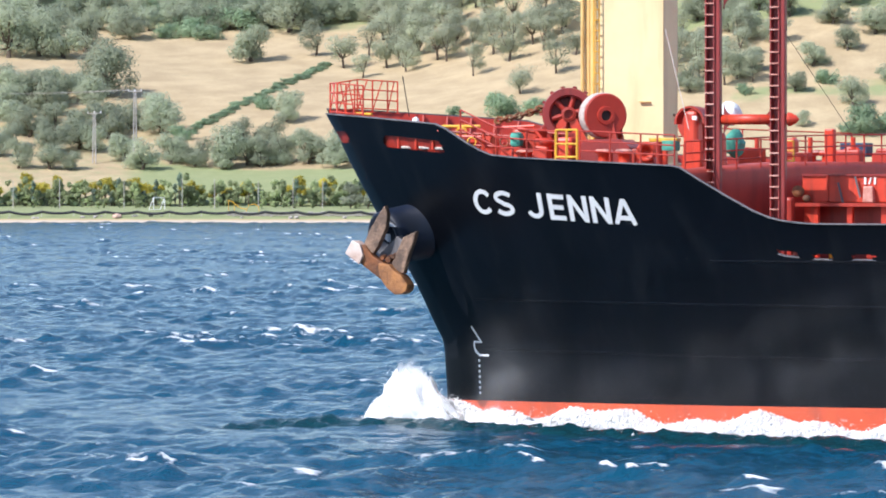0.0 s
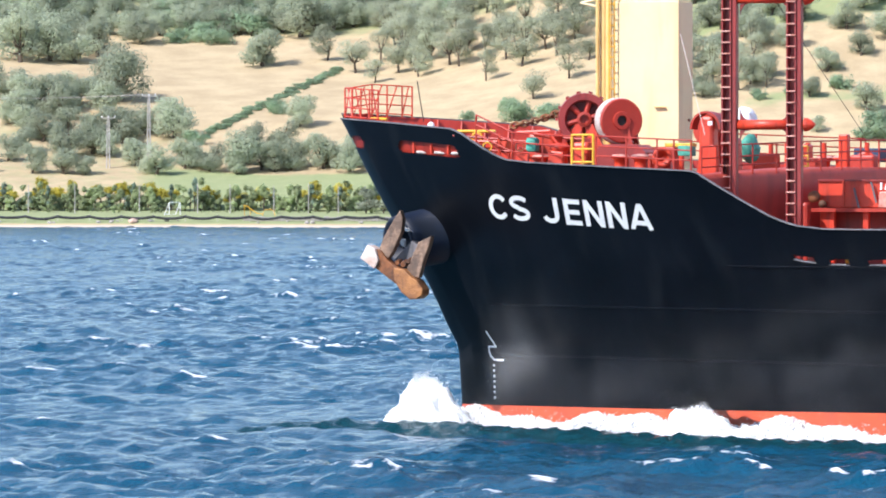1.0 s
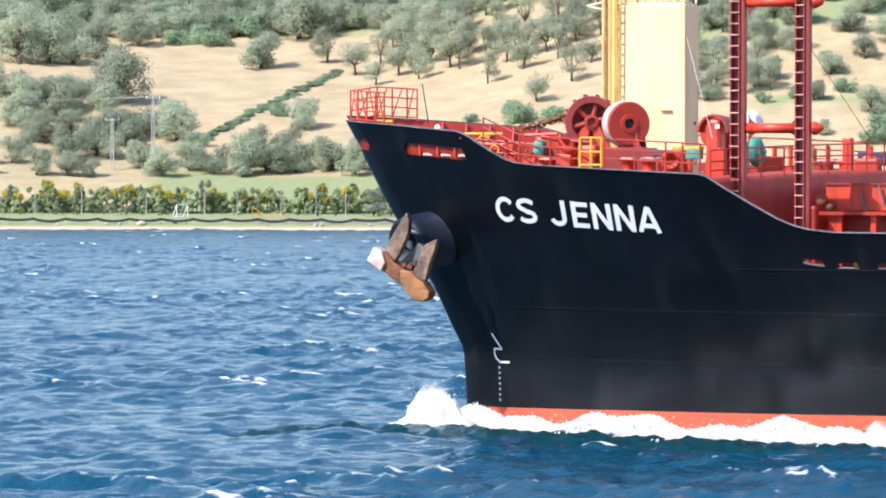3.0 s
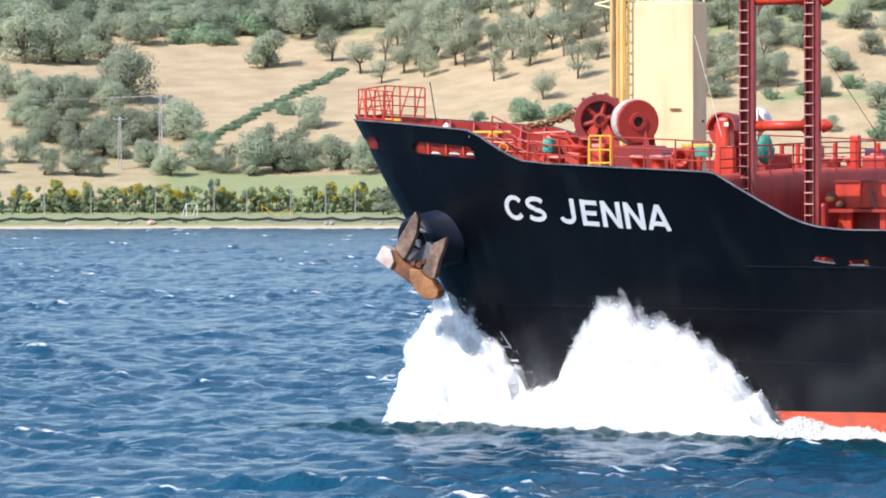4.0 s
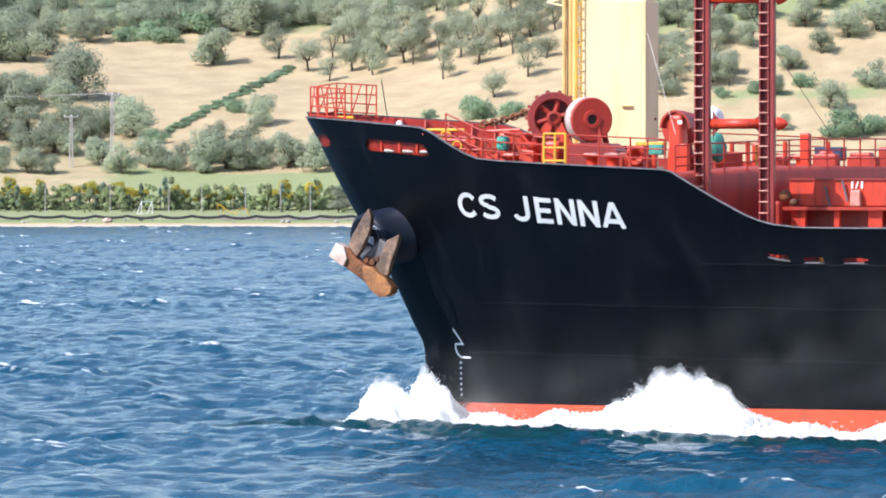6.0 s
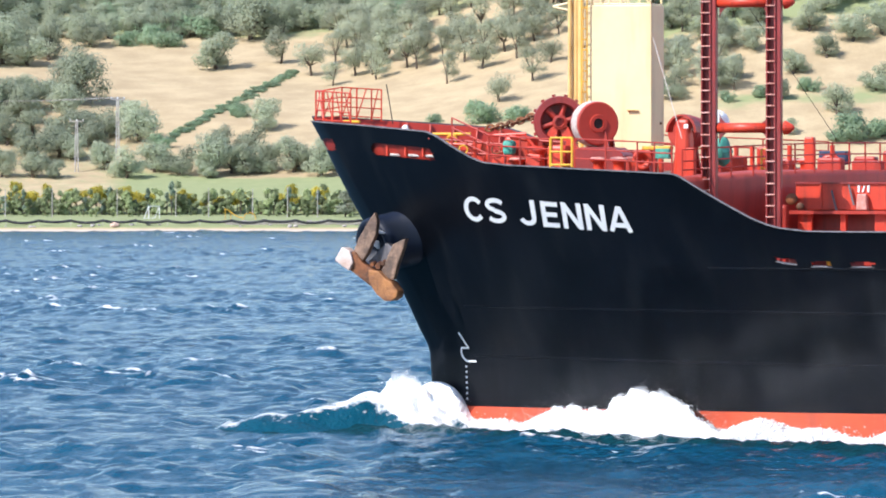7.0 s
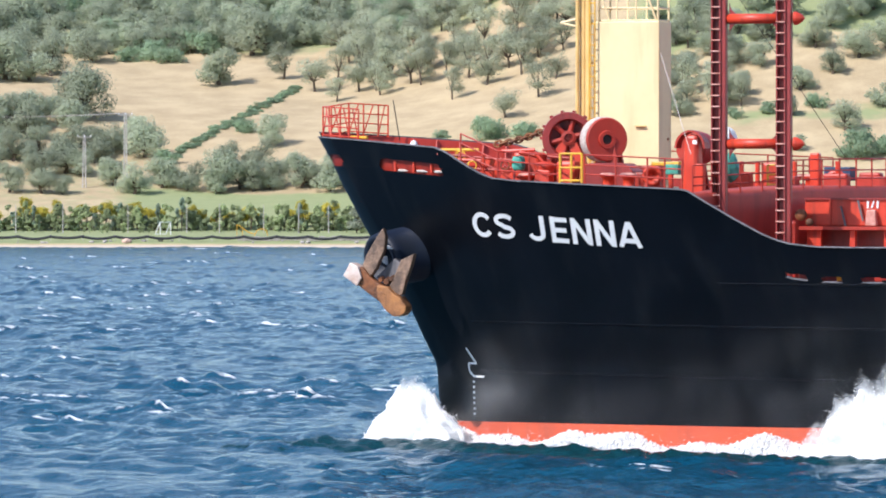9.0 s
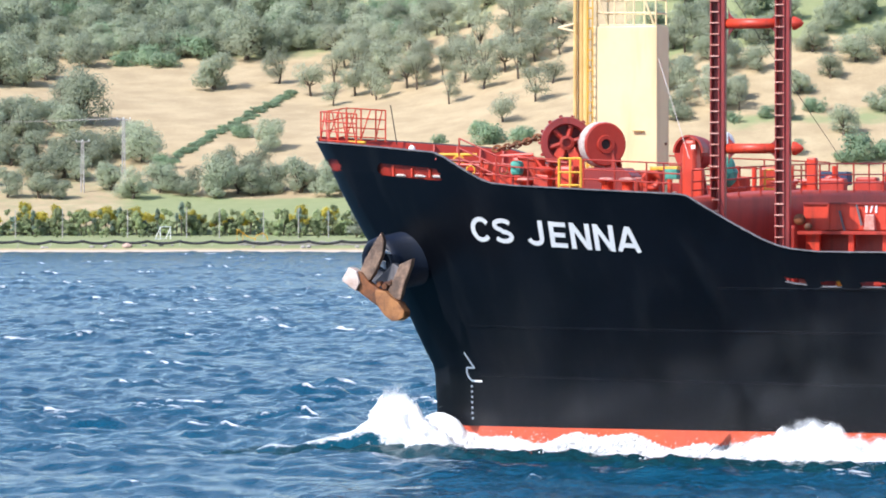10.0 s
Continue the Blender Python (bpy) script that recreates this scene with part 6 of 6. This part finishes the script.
# each plume: seconds and the place along the hull, metres of spray above the sea; then length, full height, depth, seed
PLUMES = [
    ([(3.05, 0.6, 0), (3.3, 1.0, 2.6), (3.5, 1.5, 4.6), (3.7, 1.1, 5.3), (4.0, 0.4, 5.5), (4.25, 0.6, 3.0), (4.6, 2.0, 0)], 6.5, 5.0, 2.6, 31, (0.9, 1.0, 0.9, 0.7, 0.58, 0.56, 0.5)),
    ([(3.3, 2.0, 0), (3.7, 3.4, 1.3), (4.0, 4.4, 2.1), (4.3, 7.0, 1.5), (4.7, 10, 0)], 6.0, 2.1, 2.2, 35, (0.7, 0.9, 0.8, 0.9, 1.0, 0.9)),
    ([(5.2, -0.8, 0), (5.5, -0.4, 2.9), (5.7, 0.0, 3.0), (6.0, 1.0, 2.2), (6.5, 3.0, 0)], 3.8, 3.0, 2.4, 32),
    ([(7.1, -0.6, 0), (7.3, 0.1, 2.6), (7.5, 0.8, 3.8), (7.7, 1.6, 3.6), (8.0, 3.6, 2.8), (8.3, 6.5, 2.0), (8.7, 10, 0)], 5.0, 4.0, 2.6, 33, (0.5, 0.9, 1.0, 0.75, 0.55, 0.4)),
    ([(7.1, 4.0, 0), (7.5, 7.6, 2.2), (7.7, 10, 2.4), (8.0, 14.6, 3.2), (8.2, 16.8, 3.0), (8.5, 20.5, 3.2), (9.0, 25, 0)], 7.5, 3.2, 2.2, 34),
    ([(-0.4, 0, 0.2), (0.0, 3.5, 1.0), (0.5, 7.5, 2.1), (1.0, 12, 1.5), (1.6, 17, 0.8), (2.3, 23, 0)], 8.0, 2.2, 1.8, 21),
    ([(1.1, 1.0, 0.8), (1.5, 4.0, 2.3), (1.8, 8.0, 2.8), (2.1, 11.3, 2.8), (2.6, 15.5, 1.4), (3.1, 19, 0.8), (3.6, 24, 0)], 8.5, 2.8, 2.0, 22),
    ([(3.1, 1.5, 0), (3.5, 3.2, 3.0), (3.7, 6.0, 4.2), (3.9, 8.5, 4.8), (4.2, 10.8, 5.2), (4.5, 12.8, 5.0), (4.8, 15.2, 3.8), (5.0, 17.2, 2.7), (5.25, 19.5, 1.6), (5.5, 21.5, 0.6), (6.0, 25, 0)], 11.0, 5.2, 2.4, 23, (0.4, 1.12, 1.15, 0.8, 0.72, 0.72, 0.5, 0.3)),
    ([(5.0, 2.5, 0), (5.3, 5.2, 1.6), (5.5, 8.0, 2.6), (5.7, 9.6, 2.9), (6.1, 12, 2.4), (6.6, 16.5, 1.0), (7.2, 22, 0)], 9.0, 3.2, 2.2, 24, (0.4, 0.6, 0.7, 0.9, 1.0, 0.95, 0.5)),
    ([(6.2, 1.0, 0), (6.6, 5.0, 1.2), (7.0, 9.0, 2.1), (7.5, 13.8, 2.6), (7.8, 17, 1.8), (8.3, 22, 0)], 9.5, 2.0, 1.9, 25, (0.2, 0.7, 0.65, 0.35, 0.9, 1.0, 0.8, 0.3)),
    ([(7.2, 0.8, 0), (7.5, 3.4, 3.0), (7.7, 6.3, 3.9), (8.0, 9.2, 5.0), (8.2, 11.4, 4.9), (8.5, 15.2, 4.5), (8.8, 18.2, 3.8), (9.0, 20.2, 3.0), (9.3, 23.5, 1.8), (9.7, 28, 0)], 13.0, 5.8, 2.6, 26, (0.22, 0.5, 0.8, 1.0, 0.98, 0.86, 0.66, 0.6, 0.6, 0.4)),
    ([(8.8, 2.0, 0), (9.2, 6.0, 1.3), (9.5, 10.5, 2.4), (9.8, 14.5, 2.1), (10.0, 17.2, 1.7)], 12.0, 2.5, 2.0, 27, (0.35, 0.9, 0.8, 1.0, 0.7, 0.85, 0.7, 0.4)),
]
plumes = [(rows, tall, splash(PLUME_LABEL, seed, long * 1.12, tall, deep, 0.12, shape=more[0] if more else None, puffs=int(20 * long * tall ** 0.5), drops=int(340 * long * tall ** 0.5))) for rows, long, tall, deep, seed, *more in PLUMES]


# ---- motion of the ship, the sea and the spray ----
HEAVE = [
    (0.0, -0.006, -0.083),
    (0.5, -0.009, -0.113),
    (1.0, -0.005, -0.060),
    (1.5, -0.006, -0.038),
    (2.0, -0.015, -0.011),
    (3.5, -0.002, -0.008),
    (4.0, -0.030, 0.027),
    (4.5, -0.013, 0.012),
    (5.0, 0.008, -0.026),
    (5.5, -0.008, 0.029),
    (7.0, 0.004, 0.035),
    (7.5, 0.011, 0.048),
    (8.0, 0.016, 0.034),
    (8.5, 0.004, 0.053),
    (9.0, 0.020, 0.028),
    (9.5, 0.015, 0.044),
    (10.0, 0.015, 0.028),
]


def ship_place(t):
    return -4.847 * t, 240.0 + 1.430 * t


def beside(t, a, p, z, turn=0.0):
    """A pose in the world at a, p beside the moving ship, turned with it."""
    x, y = ship_place(t)
    return pose(x, y, 0, 0, 0, -20) @ pose(a, -p, z, 0, 0, turn)


def along_side(a):
    """How far the plating turns away from the ship's axis at a."""
    a = max(a, 1.0)
    return -math.degrees(math.atan(float(half(a + 0.5, 0.5) - half(a - 0.5, 0.5))))


def motions():
    walk(ship, [(t, pose(*ship_place(t), 0.4 + rise + 10 * math.sin(radians(pitch)), 0, pitch, -20)) for t, rise, pitch in HEAVE])
    walk(sea, [(t, pose(1.3 * t, 0, 0)) for t in (0.0, 5.0, 10.0)])
    walk(foam, [(t, beside(t, 0.25 * math.sin(2.1 * t), 0, 0.06 * math.sin(2.6 * t))) for t in np.arange(0, 10.01, 0.5)])
    high = [(0, 2.3), (0.5, 2.2), (1.0, 2.1), (1.5, 2.1), (2.0, 2.3), (2.6, 1.7), (3.2, 1.8), (3.5, 1.3), (3.9, 2.4), (4.5, 2.5), (5.0, 2.1), (5.5, 2.4), (6.1, 1.8), (6.8, 2.3), (7.2, 1.9), (7.5, 1.5), (8.0, 1.9), (8.5, 2.8), (9.0, 2.5), (9.5, 2.3), (10.0, 2.3)]
    walk(crest_a, [(t, beside(t, -0.3 + 0.3 * math.sin(3 * t), 1.6, h - 2.9, -24)) for t, h in high])
    walk(crest_b, [(t, beside(t, 0.9 - 0.3 * math.sin(3 * t), 2.3, min(h * 0.42, 1.2) - 2.0, -26)) for t, h in high])
    walk(drift, [(t, beside(t, 0.5 * math.sin(1.7 * t + 1), 0, 0.25 * math.sin(1.3 * t))) for t in np.arange(0, 10.01, 0.5)])
    puff = [(0, -0.6), (0.5, 0.1), (1.0, 0.3), (1.5, -0.4), (2.0, -3.6), (3.0, -4.0), (3.5, -1.6), (4.0, -0.6), (4.5, 0.5), (5.0, 0.2), (5.5, 0.4), (6.2, -2.4), (7.0, -3.8), (7.5, -1.2), (8.0, -1.4), (8.5, 0.3), (9.0, -0.3), (9.5, -0.6), (10.0, -2.6)]
    walk(bow_mist, [(t, beside(t, 0.2 * math.sin(1.7 * t + 1), 0, h)) for t, h in puff])
    walk(swell, [(t, beside(t, 0, 0, 0.05 * math.sin(2.2 * t))) for t in np.arange(0, 10.01, 0.5)])
    curl = [(0, 0.5), (0.5, 0.3), (1.0, 0.35), (2.0, 0.5), (2.7, 0.8), (3.5, 0.35), (4.2, 0.2), (4.6, 0.7), (5.0, 1.5), (5.5, 1.1), (6.2, 0.8), (7.0, 1.9), (7.5, 1.0), (8.2, 0.2), (9.0, 0.7), (9.5, 1.0), (10.0, 1.5)]
    walk(roller, [(t, beside(t, 0.2 * math.sin(1.9 * t), 0, h - 1.9)) for t, h in curl])
    for rows, tall, ob in plumes:
        keys = [(t, beside(t, a, float(half(max(a, 0), 0.5)) + 0.7, h - tall - (1.2 if h == 0 else 0), along_side(a))) for t, a, h in rows if 0 <= t <= 10]
        if keys[0][0] > 0:
            t, a, h = rows[0]
            keys.insert(0, (0.0, beside(0.0, a, float(half(max(a, 0), 0.5)), -tall - 1.6, along_side(a))))
        else:
            keys[0] = (0.0, keys[0][1])
        if keys[-1][0] < 10:
            keys.append((10.0, beside(10.0, rows[-1][1], float(half(rows[-1][1], 0.5)), -tall - 1.6, along_side(rows[-1][1]))))
        walk(ob, keys)


motions()
